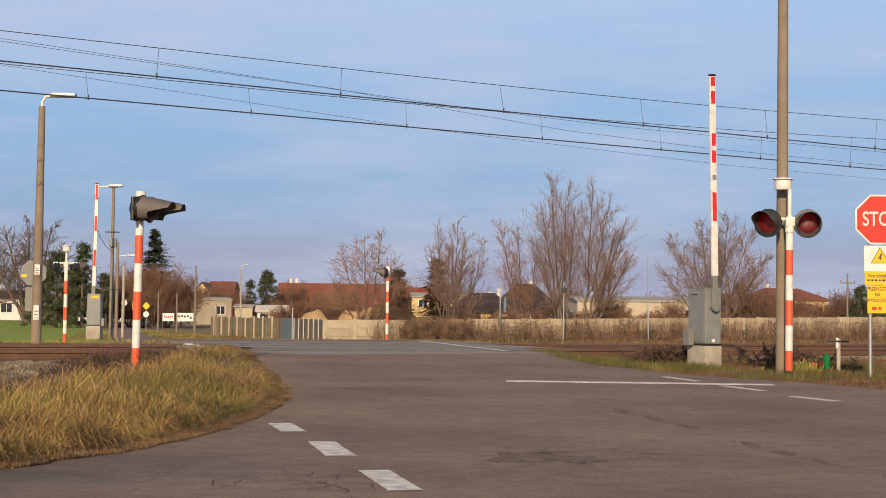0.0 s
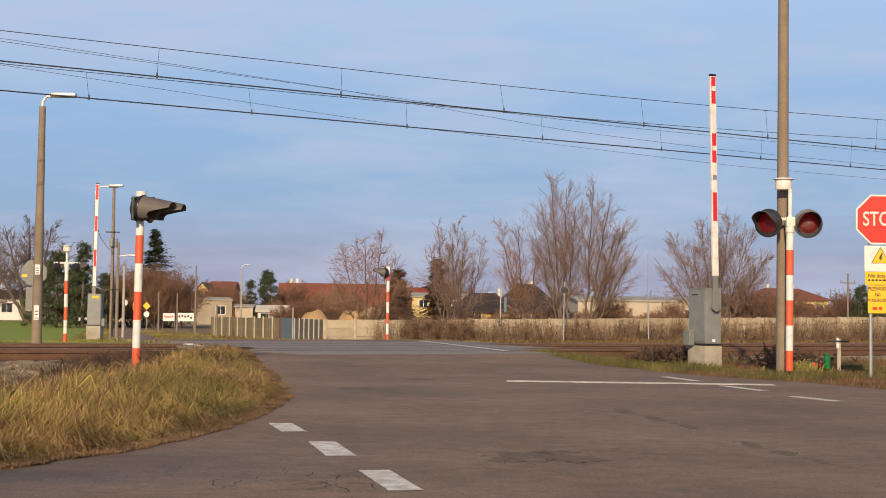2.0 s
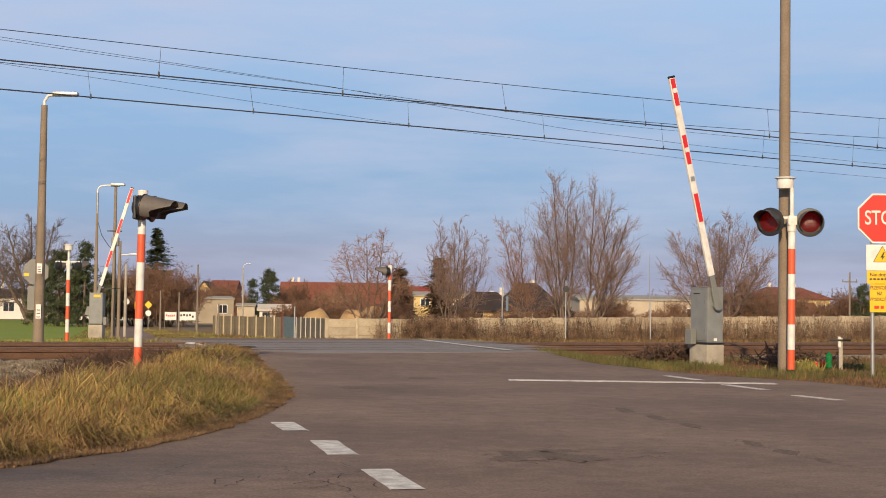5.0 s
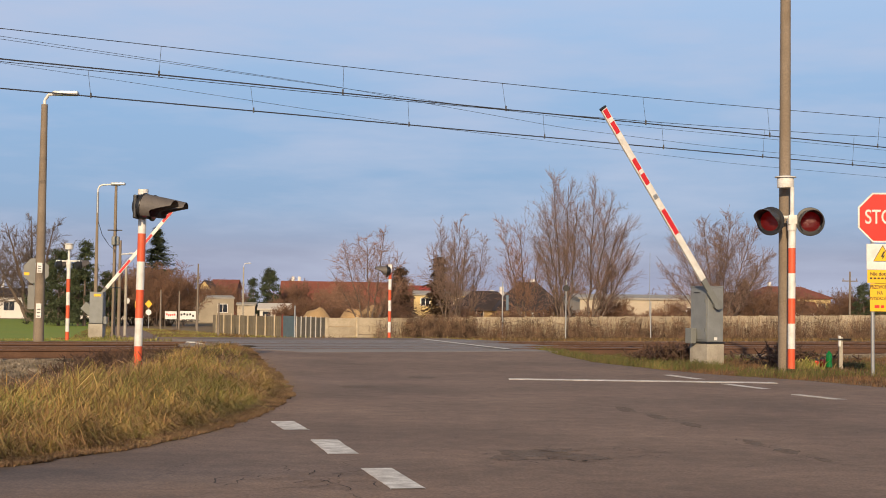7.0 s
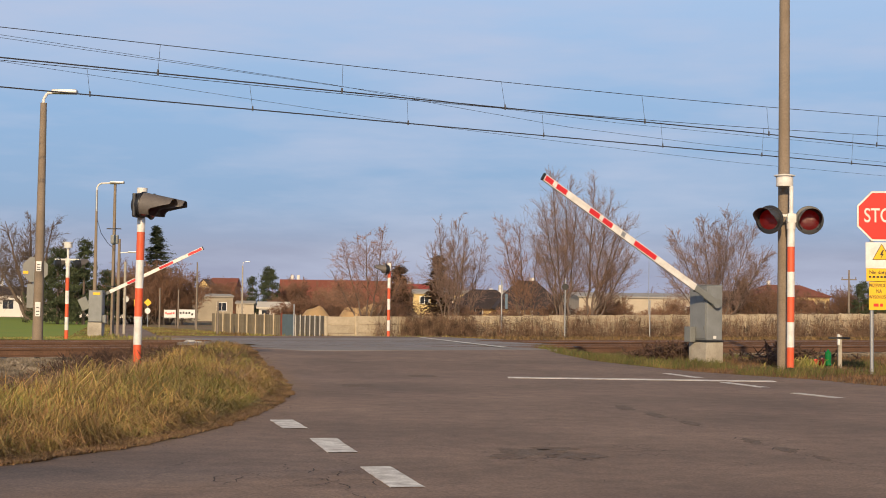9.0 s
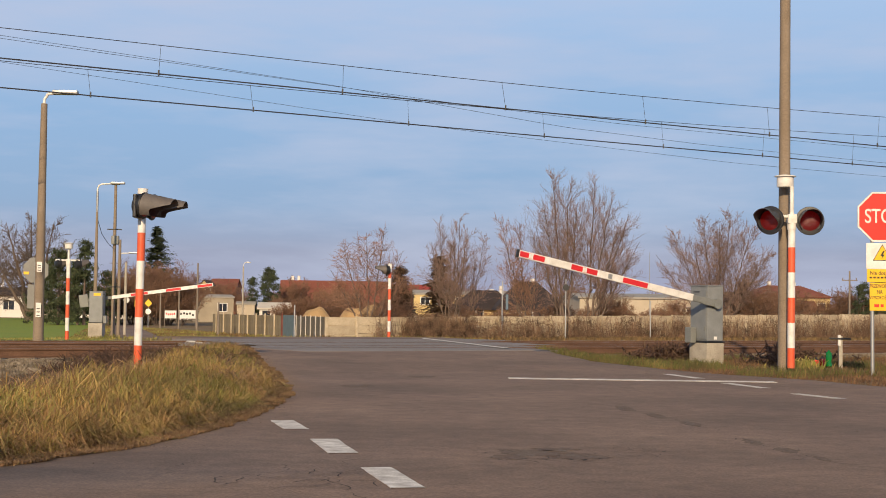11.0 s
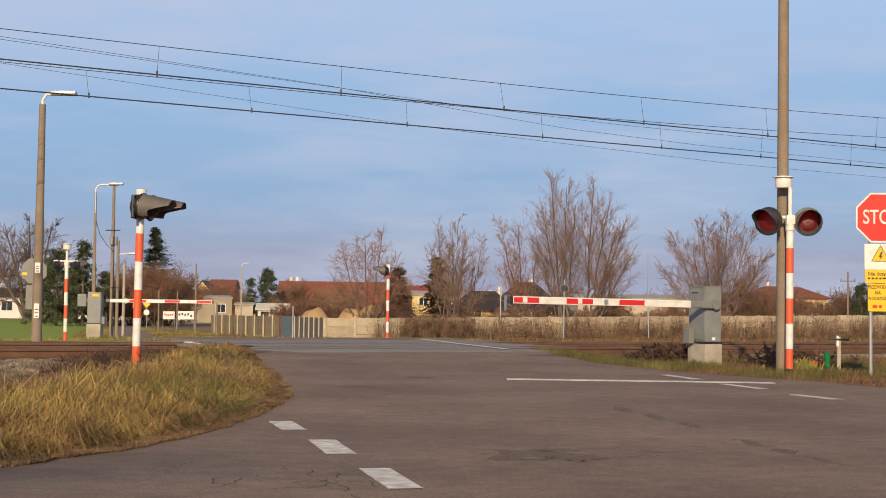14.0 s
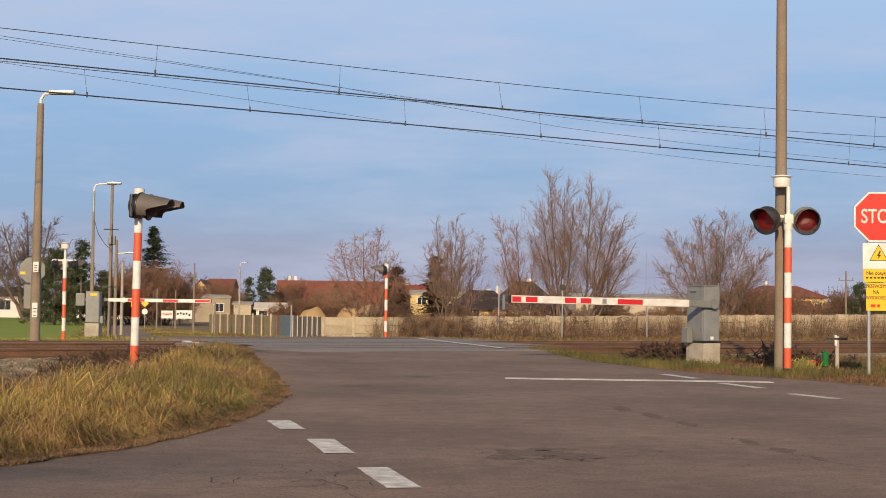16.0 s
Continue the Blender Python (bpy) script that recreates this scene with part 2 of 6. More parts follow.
def asphalt_material():
    """Old asphalt: fine stones, polished and patched areas, dark cracks."""
    m = bpy.data.materials.new("old_asphalt")
    m.use_nodes = True
    n, l = m.node_tree.nodes, m.node_tree.links
    tc = n.new("ShaderNodeTexCoord")
    big, mid, grain = (n.new("ShaderNodeTexNoise") for _ in range(3))
    for tex, s, d in ((big, 0.45, 7), (mid, 4.5, 8), (grain, 60, 4)):
        tex.inputs["Scale"].default_value, tex.inputs["Detail"].default_value = s, d
        l.new(tc.outputs["Object"], tex.inputs["Vector"])
    r = n.new("ShaderNodeValToRGB")
    r.color_ramp.elements[0].position, r.color_ramp.elements[0].color = 0.3, (0.140, 0.093, 0.065, 1)
    r.color_ramp.elements[1].position, r.color_ramp.elements[1].color = 0.7, (0.240, 0.163, 0.116, 1)
    l.new(big.outputs["Fac"], r.inputs["Fac"])
    vm, vg = n.new("ShaderNodeMapRange"), n.new("ShaderNodeMapRange")
    vm.inputs[3].default_value, vm.inputs[4].default_value = 0.85, 1.15
    vg.inputs[3].default_value, vg.inputs[4].default_value = 0.72, 1.28
    for mr in (vm, vg):
        mr.inputs[1].default_value, mr.inputs[2].default_value = 0.32, 0.68
    l.new(mid.outputs["Fac"], vm.inputs[0])
    l.new(grain.outputs["Fac"], vg.inputs[0])
    warp = n.new("ShaderNodeMixRGB")
    warp.inputs[0].default_value = 0.25
    l.new(tc.outputs["Object"], warp.inputs[1])
    l.new(mid.outputs["Color"], warp.inputs[2])
    crack = n.new("ShaderNodeTexVoronoi")
    crack.feature = "DISTANCE_TO_EDGE"
    crack.inputs["Scale"].default_value = 0.9
    l.new(warp.outputs[0], crack.inputs["Vector"])
    cr = n.new("ShaderNodeMapRange")
    cr.inputs[1].default_value, cr.inputs[2].default_value = 0.0, 0.012
    cr.inputs[3].default_value, cr.inputs[4].default_value = 0.78, 1.0
    l.new(crack.outputs["Distance"], cr.inputs[0])
    gate = n.new("ShaderNodeMapRange")
    gate.inputs[1].default_value, gate.inputs[2].default_value = 0.46, 0.52
    l.new(big.outputs["Fac"], gate.inputs[0])
    cm = n.new("ShaderNodeMixRGB")
    cm.inputs[1].default_value = (1, 1, 1, 1)
    l.new(gate.outputs[0], cm.inputs[0])
    l.new(cr.outputs[0], cm.inputs[2])
    p1, p2 = n.new("ShaderNodeMath"), n.new("ShaderNodeMath")
    p1.operation = p2.operation = "MULTIPLY"
    l.new(vm.outputs[0], p1.inputs[0])
    l.new(vg.outputs[0], p1.inputs[1])
    l.new(p1.outputs[0], p2.inputs[0])
    l.new(cm.outputs[0], p2.inputs[1])
    h = n.new("ShaderNodeHueSaturation")
    l.new(r.outputs["Color"], h.inputs["Color"])
    l.new(p2.outputs[0], h.inputs["Value"])
    bump = n.new("ShaderNodeBump")
    bump.inputs["Strength"].default_value, bump.inputs["Distance"].default_value = 0.2, 0.01
    l.new(p1.outputs[0], bump.inputs["Height"])
    bs = n["Principled BSDF"]
    bs.inputs["Roughness"].default_value = 0.85
    l.new(h.outputs["Color"], bs.inputs["Base Color"])
    l.new(bump.outputs["Normal"], bs.inputs["Normal"])
    return m


M["ground"], M["asphalt"] = ground_material(), asphalt_material()


def inside_road(x, y, margin=0.0):
    return road_left(y) - margin < x < road_right(y) + margin


def make_ground():
    qs = np.concatenate((np.linspace(-4000, -80, 14), np.linspace(-70, 70, 141), np.linspace(80, 4000, 14)))
    ps = np.concatenate((np.linspace(-4000, -60, 10), np.linspace(-50, 40, 121), np.linspace(45, 330, 39), np.linspace(400, 4500, 10)))
    verts = []
    for p in ps:
        for q in qs:
            x, y = along(q, p)
            z = land(x, y) - 0.03
            if abs(q) < 75 and -50 < p < 45:
                if inside_road(x, y, 0.9):
                    z -= 0.01
                else:
                    z += 0.05 * noise.noise((x * 0.5, y * 0.5, 0))
                    if x < road_left(y) and p < -1.6:
                        z += verge_height(x, y) - land(x, y)
                    if abs(p) < 1.6 or abs(p - 4) < 1.6:
                        z -= 0.04
            verts.append((x, y, z))
    w = len(qs)
    faces = [(j * w + i, j * w + i + 1, (j + 1) * w + i + 1, (j + 1) * w + i) for j in range(len(ps) - 1) for i in range(w - 1)]
    tagged(raw("ground", verts, faces, M["ground"], smooth=True), "rough ground of dry grass and bare earth", "ground", kind="structure")


def make_road():
    ys = np.concatenate((np.linspace(-40, 6, 24), np.linspace(7, 70, 127), np.linspace(74, 330, 40)))
    cols, verts = 27, []
    for y in ys:
        a, b = road_left(y), road_right(y)
        a, b = a + 0.07 * noise.noise((y * 1.7, 0, 0)), b + 0.07 * noise.noise((y * 1.7, 9, 0))
        for i in range(-1, 26):
            x = a + (b - a) * min(1, max(0, i / 24))
            if 0 <= i <= 24:
                verts.append((x, y, level(x, y) + 0.006))
            else:                                          # the broken edge slopes down under the verge
                x += 0.22 if i > 0 else -0.22
                verts.append((x, y, level(x, y) - 0.16))
    faces = [(j * cols + i, j * cols + i + 1, (j + 1) * cols + i + 1, (j + 1) * cols + i) for j in range(len(ys) - 1) for i in range(cols - 1)]
    tagged(raw("road", verts, faces, M["asphalt"], smooth=True), "worn cracked grey asphalt road over the tracks", "road", kind="structure")


def stripe(ax, ay, bx, by, wide, wide_end=None, ragged=0.004, lift=0.0):
    """A painted bar from a to b, 4 mm thick, with worn edges."""
    bm = bmesh.new()
    d = Vector((bx - ax, by - ay, 0))
    side = Vector((d.y, -d.x, 0)).normalized()
    k = max(2, int(d.length / 0.15))
    rows = []
    for i in range(k + 1):
        c = Vector((ax, ay, 0)) + d * i / k
        w = wide + ((wide_end or wide) - wide) * i / k
        row = []
        for s in (-1, 1):
            v = c + side * s * (w / 2 + random.uniform(-ragged, ragged))
            row.append([bm.verts.new((v.x, v.y, level(v.x, v.y) + h + lift)) for h in (0.006, 0.0105)])
        rows.append(row)
    for (a, b), (c, e) in zip(rows, rows[1:]):
        bm.faces.new((a[1], b[1], e[1], c[1]))
        bm.faces.new((a[0], a[1], c[1], c[0]))
        bm.faces.new((b[0], b[1], e[1], e[0]))
    bmesh.ops.recalc_face_normals(bm, faces=bm.faces)
    ob = finish("road_marking", bm, M["marking"])
    return tagged(ob, "worn white painted bar on the asphalt", "road marking", "road markings")


def make_markings():
    stripe(-0.18, 8.54, -0.405, 9.6, 0.19)
    stripe(-0.665, 10.5, -0.885, 11.6, 0.20)
    stripe(-1.175, 12.5, -1.385, 13.4, 0.20)
    for k in range(1, 4):                                  # the row goes on towards the viewer
        stripe(-0.18 + 0.49 * k, 8.54 - 1.98 * k, -0.405 + 0.49 * k, 9.6 - 1.98 * k, 0.19)
    stripe(0.94, 22.2, 4.75, 22.15, 0.34, ragged=0.02)
    stripe(3.53, 24.39, 3.82, 22.95, 0.13)
    stripe(3.93, 21.59, 4.24, 20.32, 0.13)
    stripe(4.33, 19.02, 4.64, 18.04, 0.13)
    stripe(4.85, 16.6, 5.1, 15.4, 0.13)
    stripe(-0.58, 43.1, 0.45, 37.7, 0.16, lift=0.022)
    stripe(0.45, 37.7, 1.40, 33.0, 0.17, lift=0.022)


make_ground()
make_road()
make_markings()


# ---- tracks ----
def make_track(p, label):
    track = thing("railway_track", pose(*along(0, p), 0, 0, 0, 33.0), label, "railway track", "railway tracks")
    z = 0.145
    prof = ((-0.075, 0), (0.075, 0), (0.075, 0.012), (0.012, 0.03), (0.012, 0.12), (0.036, 0.13), (0.036, 0.168), (-0.036, 0.168), (-0.036, 0.13),
            (-0.012, 0.12), (-0.012, 0.03), (-0.075, 0.012))
    for s in (-0.75, 0.75):
        bm = bmesh.new()
        add_prism(bm, prof, 240, Matrix.Translation((-120, s, z - 0.168)) @ Matrix.Rotation(radians(-90), 4, "Z"))
        rail = part("rail", bm, M["rail"], track, "rust-brown steel rail")
        bm = bmesh.new()
        add_box(bm, 0, s, z, 240, 0.05, 0.004)
        part("running_surface", bm, M["head"], rail, "worn shiny rail head")
    bm = bmesh.new()
    add_box(bm, 0, 0, -0.17, 0.26, 2.5, 0.14, 0.02)
    first = part("sleeper", bm, M["sleeper"], track)
    for i in range(-58, 60):
        ob = first.copy()
        scene.collection.objects.link(ob)
        ob.matrix_basis = Matrix.Translation((i * 0.6 + 0.3, 0, 0))
    bpy.data.objects.remove(first)


make_track(0.0, "straight railway track with rusty rails on ballast")
make_track(4.0, "straight railway track with rusty rails on ballast")


# ---- catenary ----
def height_over(q):
    """How far the messenger hangs above the contact wire."""
    return 0.582 + 0.00078 * max(0.0, q + 3) ** 2


def wire_path(name, points, radius):
    """One bent wire through the points, five sides round."""
    verts, faces, k = [], [], 5
    for x, y, z in points:
        for i in range(k):
            a = 2 * math.pi * i / k
            verts.append((x - SIN * radius * math.cos(a), y + COS * radius * math.cos(a), z + radius * math.sin(a)))
    for j in range(len(points) - 1):
        for i in range(k):
            faces.append((j * k + i, j * k + (i + 1) % k, (j + 1) * k + (i + 1) % k, (j + 1) * k + i))
    return raw(name, verts, faces, M["wire"], smooth=True)


def make_catenary(p, drops, thin):
    """One track's overhead line: messenger, twin contact wires, droppers, and an end wire that climbs away."""
    line = thing("overhead_line", pose(0, 0, 0), "dark overhead contact line with droppers above the track", "overhead line", "overhead lines")
    qs = np.linspace(-24, 34, 59)
    for name, r, dp, top in (("contact_wire", 0.010, 0.0, False), ("contact_wire", 0.007, 0.06, False), ("messenger_wire", 0.008, 0.0, True)):
        ob = wire_path(name, [(*along(q, p + dp), 5.595 + 0.35 * dp + (height_over(q) if top else 0)) for q in qs], r)
        ob.parent = line
    for bends in thin:
        ob = wire_path("end_wire", [(*along(q, p + 0.5), float(np.interp(q, *zip(*bends)))) for q in np.linspace(-24, 34, 88)], 0.0045)
        ob.parent = line
    for q in drops:
        bm = bmesh.new()
        a, b = along(q, p), along(q - random.uniform(-0.08, 0.12), p)
        add_tube(bm, (*a, 5.6), (*b, 5.595 + height_over(q)), 0.0045, seg=5)
        add_box(bm, a[0], a[1], 5.56, 0.035, 0.035, 0.12, 0.008)
        part("dropper", bm, M["wire"], line)


make_catenary(0.0, (-11.0, -6.88, -2.67, 1.62, 5.81, 10.0, 14.08, 18.3), (((-24, 6.78), (-9.9, 6.115), (-2.44, 5.80), (0.3, 5.60), (3.8, 5.37), (8.3, 5.26), (15, 5.22), (34, 5.16)),
               ((-24, 6.66), (-9.9, 6.06), (0.3, 5.69), (5.5, 5.585), (15, 5.60), (34, 5.66))))
make_catenary(4.0, (-11.2, -6.83, -2.84, 1.47, 5.71, 9.87, 13.7, 17.5, 21.6), (((-24, 6.95), (-8.7, 6.23), (1.8, 5.68), (6.8, 5.545), (13.1, 5.385), (19.7, 5.36), (34, 5.33)),))


# ---- crossing signals ----
def banded_post(parent, height, radius, band, first, at=(0, 0)):
    """A round post in alternating bands, from the bottom up."""
    z, i = 0.0, 0
    while z < height - 0.02:
        h = min(band * (0.8 if i == 0 else 1.0), height - z)
        bm = bmesh.new()
        add_tube(bm, (*at, z), (*at, z + h), radius, seg=20)
        colour = first if i % 2 == 0 else ("white" if first == "orange" else "orange")
        part("band", bm, M[colour], parent, "orange-red painted band" if colour == "orange" else "white painted band", True)
        z, i = z + h, i + 1
    return z


def lamp_head(parent, m, visor_len=0.36, shade="visor", rim=1.0):
    """A round signal lamp facing -y in its own space: backing drum, rim, lens and a long cut-away visor."""
    turn = m @ Matrix.Rotation(radians(90), 4, "X")          # z of the lathe runs to the front
    bm = bmesh.new()
    add_lathe(bm, ((0.11, -0.16), (0.17, -0.12), (0.185, -0.03), (0.235 * rim, -0.02), (0.24 * rim, 0.0), (0.235 * rim, 0.012), (0.19, 0.016)), 28, turn)
    head = part("lamp_housing", bm, M["black"], parent, "black lamp housing", True)
    bm = bmesh.new()
    add_lathe(bm, ((0.0, 0.045), (0.07, 0.042), (0.13, 0.03), (0.165, 0.018)), 28, turn)
    part("lens", bm, M["lens"], head, "dark red lens", True)
    bm = bmesh.new()
    seg, rows = 30, []
    for i in range(seg + 1):
        a = radians(-48 + 276 * i / seg)
        cut = visor_len * min(1.0, max(0.34 if visor_len > 0.4 else 0.22, (math.sin(a) + 0.62) / 1.06))
        ring = []
        end = 0.195 - (0.03 if visor_len > 0.4 else 0.01) * cut / visor_len
        for r, y in ((0.195, 0.0), (end - 0.005, -cut), (end - 0.012, -cut), (0.188, 0.0)):
            ring.append(bm.verts.new(m @ Vector((r * math.cos(a), y, r * math.sin(a)))))
        rows.append(ring)
    for a, b in zip(rows, rows[1:]):
        for i in range(4):
            bm.faces.new((a[i], a[(i + 1) % 4], b[(i + 1) % 4], b[i]))
    for end in (rows[0], rows[-1]):
        bm.faces.new(end)
    bmesh.ops.recalc_face_normals(bm, faces=bm.faces)
    part("visor", bm, M[shade], head, "grey-black visor", True)
    return head


def make_signal(m, height, band, spread, faces, label, cap=True, neck=0.42, visor_len=0.36, cap_x=0.0):
    """A warning signal: banded post, white neck and cap, a cross arm with two lamps turned by faces degrees."""
    sig = thing("crossing_signal", m, label, "warning signal", "crossing signals")
    banded_post(sig, height, 0.062, band, "orange")
    bm = bmesh.new()
    add_tube(bm, (0, 0, height), (0, 0, height + 0.16), 0.075, seg=18)
    add_box(bm, 0, 0, height + 0.10, 0.15, 0.15, 0.16, 0.02)
    part("bracket", bm, M["white"], sig, "white bracket", True)
    zc = height + 0.18
    rot = Matrix.Rotation(radians(faces), 4, "Z")
    if spread:
        bm = bmesh.new()
        a, b = rot @ Vector((-spread, 0, 0)), rot @ Vector((spread, 0, 0))
        add_tube(bm, (a.x, a.y, zc + 0.04), (b.x, b.y, zc + 0.04), 0.03, seg=10)
        part("cross_arm", bm, M["white"], sig, "white cross arm", True)
    if cap:
        bm = bmesh.new()
        add_tube(bm, (0, 0, height + 0.2), (0, 0, height + 0.28), 0.06, 0.035, seg=14)
        add_tube(bm, (0, 0, height + 0.28), (0, 0, height + 0.2 + neck), 0.035, seg=14)
        part("neck", bm, M["white"], sig, "white pipe neck", True)
        bm = bmesh.new()
        add_lathe(bm, ((0.13, 0), (0.135, 0.02), (0.135, 0.16), (0.17, 0.165), (0.17, 0.18), (0.05, 0.20)), 24, Matrix.Translation((cap_x, 0.1 if cap_x else 0, height + 0.2 + neck)) @ Matrix.Scale(1.04 if cap_x else 1, 4))
        part("bell_cap", bm, M["white"], sig, "white round bell housing", True)
    return sig, zc


def near_signal():
    sig, zc = make_signal(pose(5.775, 25.7, 0.08), 2.30, 0.418, 0.2, 0, "orange and white banded signal with two red lamps", neck=0.52, cap_x=-0.09)
    lamp_head(sig, pose(0.29, -0.05, zc - 0.03, 0, 0, -6), 0.36, "black_visor")
    lamp_head(sig, pose(-0.37, -0.05, zc - 0.03, 0, 0, -32), 0.36, "black_visor")


def side_signal():
    """The signal seen from its side: one long visor, its plate edge on."""
    sig, zc = make_signal(pose(-4.66, 23.6, 0.02, 0, 0.6, 0), 2.36, 0.43, 0, 0, "orange and white banded signal with long visors in grass", cap=False)
    bm = bmesh.new()
    add_tube(bm, (0, 0, zc), (0, 0, zc + 0.2), 0.08, seg=18)
    part("post_cap", bm, M["white"], sig, "white post top", True)
    for x, y, turn in ((0.06, -0.16, 74), (0.13, 0.22, 84)):
        lamp_head(sig, pose(x, y, zc - 0.07, 0, 0, turn) @ Matrix.Rotation(radians(7), 4, "X"), 0.5, rim=0.86)
    bm = bmesh.new()
    add_box(bm, -0.06, 0.0, zc - 0.26, 0.06, 0.62, 0.36, 0.02)
    part("back_plate", bm, M["black"], sig, "black back plate")


def far_signals():
    sig, zc = make_signal(pose(-12.17, 50, -0.25), 2.40, 0.425, 0.42, 0, "orange and white banded crossing signal facing away beyond the tracks", neck=0.4)
    for x in (-0.32, 0.32):
        lamp_head(sig, pose(x, 0.08, zc - 0.08, 0, 0, 125) @ Matrix.Scale(0.85, 4))
    sig, zc = make_signal(pose(-2.15, 61, -0.3), 2.70, 0.42, 0, 0, "orange and white banded crossing signal at the far verge", cap=False)
    bm = bmesh.new()
    add_tube(bm, (0, 0, zc), (0, 0, zc + 0.14), 0.08, seg=18)
    part("post_cap", bm, M["white"], sig, "white post top", True)
    lamp_head(sig, pose(-0.14, -0.1, zc - 0.12, 0, 0, -80), 0.44)
    lamp_head(sig, pose(-0.14, 0.25, zc - 0.12, 0, 0, -80), 0.44)


near_signal()
side_signal()
far_signals()


# ---- barriers ----
def make_barrier(m, size, base, pivot, length, bands, marks, label, weight):
    """A lifting barrier, its boom before the cabinet's narrow front (-y). size: the cabinet; pivot: the axle. Returns the boom."""
    wide, deep, tall = size
    bar = thing("level_crossing_barrier", m, label, "barrier", "level crossing barriers")
    bm = bmesh.new()
    add_box(bm, 0, 0, -0.25, wide + 0.04, deep + 0.02, base + 0.22, 0.03)
    for v in bm.verts:
        v.co += Vector((noise.noise(v.co * 7), noise.noise(v.co * 7 + Vector((9, 0, 0))), 0)) * 0.02
    part("concrete_block", bm, M["concrete"], bar, "chipped concrete footing block")
    bm = bmesh.new()
    add_box(bm, 0, 0, base - 0.03, wide + 0.05, deep + 0.05, 0.03, 0.006)
    part("base_plate", bm, M["black"], bar, "dark steel base plate")
    bm = bmesh.new()
    add_box(bm, 0, 0, base, wide, deep, tall, 0.02)
    add_box(bm, 0, 0, base + tall, wide + 0.02, deep + 0.02, 0.02, 0.008)
    body = part("cabinet", bm, M["grey"], bar, "grey enamelled steel cabinet")
    bm = bmesh.new()
    add_box(bm, -wide / 2 - 0.006, 0, base + 0.04, 0.012, deep - 0.07, tall - 0.1, 0.004)
    door = part("door", bm, M["grey"], body, "grey sheet steel door")
    bm = bmesh.new()
    add_box(bm, -wide / 2 - 0.014, 0.06, base + tall - 0.12, 0.006, 0.2, 0.022, 0.002)
    part("vent_slot", bm, M["ink"], door, "dark slot")
    for z in (0.2, tall - 0.3):
        bm = bmesh.new()
        add_box(bm, -wide / 2 - 0.015, -deep / 2 + 0.07, base + z, 0.02, 0.03, 0.07, 0.005)
        part("hinge", bm, M["arm"], door)
    bm = bmesh.new()
    add_box(bm, 0.0, -deep / 2 - 0.008, base + 0.03, 0.07, 0.012, 0.06, 0.004)
    part("label_plate", bm, M["white"], body, "small white plate")
    bm = bmesh.new()
    add_box(bm, -wide / 2 - 0.09, deep / 2 - 0.14, base - 0.04, 0.13, 0.2, 0.30, 0.015)
    part("side_box", bm, M["arm"], bar, "small dark side box")
    px, py, pz = pivot
    bm = bmesh.new()
    add_tube(bm, (px, py, pz), (px, -deep / 2 + 0.02, pz), 0.075, seg=20)
    part("axle", bm, M["arm"], bar, "round axle", True)
    bm = bmesh.new()
    add_tube(bm, (0, -0.035, 0), (0, 0.03, 0), 0.095, seg=24)
    add_box(bm, 0.16, 0, -0.075, 0.36, 0.05, 0.15, 0.02)
    add_box(bm, 0.45, 0, -0.06, 0.36, 0.045, 0.12, 0.015)
    boom = part("boom", bm, M["arm"], bar, "boom in red and white on a dark cast arm")
    if weight:
        bm = bmesh.new()
        add_box(bm, -0.05, deep / 2 + 0.006, base + tall - 0.16, 0.28, 0.012, 0.1, 0.003)
        part("yellow_label", bm, M["yellow"], body, "small yellow label")
        bm = bmesh.new()
        add_box(bm, -0.25, 0, -0.06, 0.45, 0.05, 0.12, 0.02)
        add_box(bm, -0.46, 0, -0.25, 0.36, 0.10, 0.50, 0.03)
        part("counterweight", bm, M["arm"], boom, "grey counterweight plate")
    h, start = 0.135, bands[0][0] * length - 0.04
    bm = bmesh.new()
    add_box(bm, (start + length - 0.04) / 2, 0, -h / 2, length - 0.04 - start, 0.055, h, 0.012)
    part("boom_beam", bm, M["white"], boom, "white aluminium beam")
    for a, b in bands[1:]:
        for side in (-1, 1):
            bm = bmesh.new()
            add_box(bm, (a + b) / 2 * length, side * 0.0295, -0.048, (b - a) * length, 0.004, 0.096)
            part("red_band", bm, M["red"], boom, "red reflective band")
    bm = bmesh.new()
    add_box(bm, length - 0.02, 0, -0.072, 0.045, 0.062, 0.144, 0.015)
    part("end_cap", bm, M["black"], boom, "black end cap")
    for f, colour in marks:
        bm = bmesh.new()
        add_box(bm, f * length, -0.034, -0.045, 0.09, 0.006, 0.09, 0.002)
        part("reflector", bm, M[colour], boom, "square reflector")
    return boom


NEAR_PIVOT, FAR_PIVOT = (0.0, -0.35, 1.12), (0.15, -0.35, 1.44)
near_boom = make_barrier(pose(5.137, 30.22, 0.03, 0, 0, 26), (0.37, 0.57, 1.06), 0.40, NEAR_PIVOT, 4.515,
                         ((0.14, 1), (0.367, 0.49), (0.618, 0.744), (0.872, 0.988)), ((0.937, "white"), (0.68, "white"), (0.555, "zinc")),
                         "grey cabinet barrier on concrete with a red and white boom", False)
far_boom = make_barrier(pose(-13.6, 60.65, -0.30, 0, 0, 180), (0.52, 0.5, 1.20), 0.55, FAR_PIVOT, 4.72,
                        ((0.145, 1), (0.30, 0.44), (0.594, 0.72), (0.86, 0.985)), ((0.79, "zinc"),),
                        "grey cabinet barrier beyond the tracks with a counterweighted boom", True)


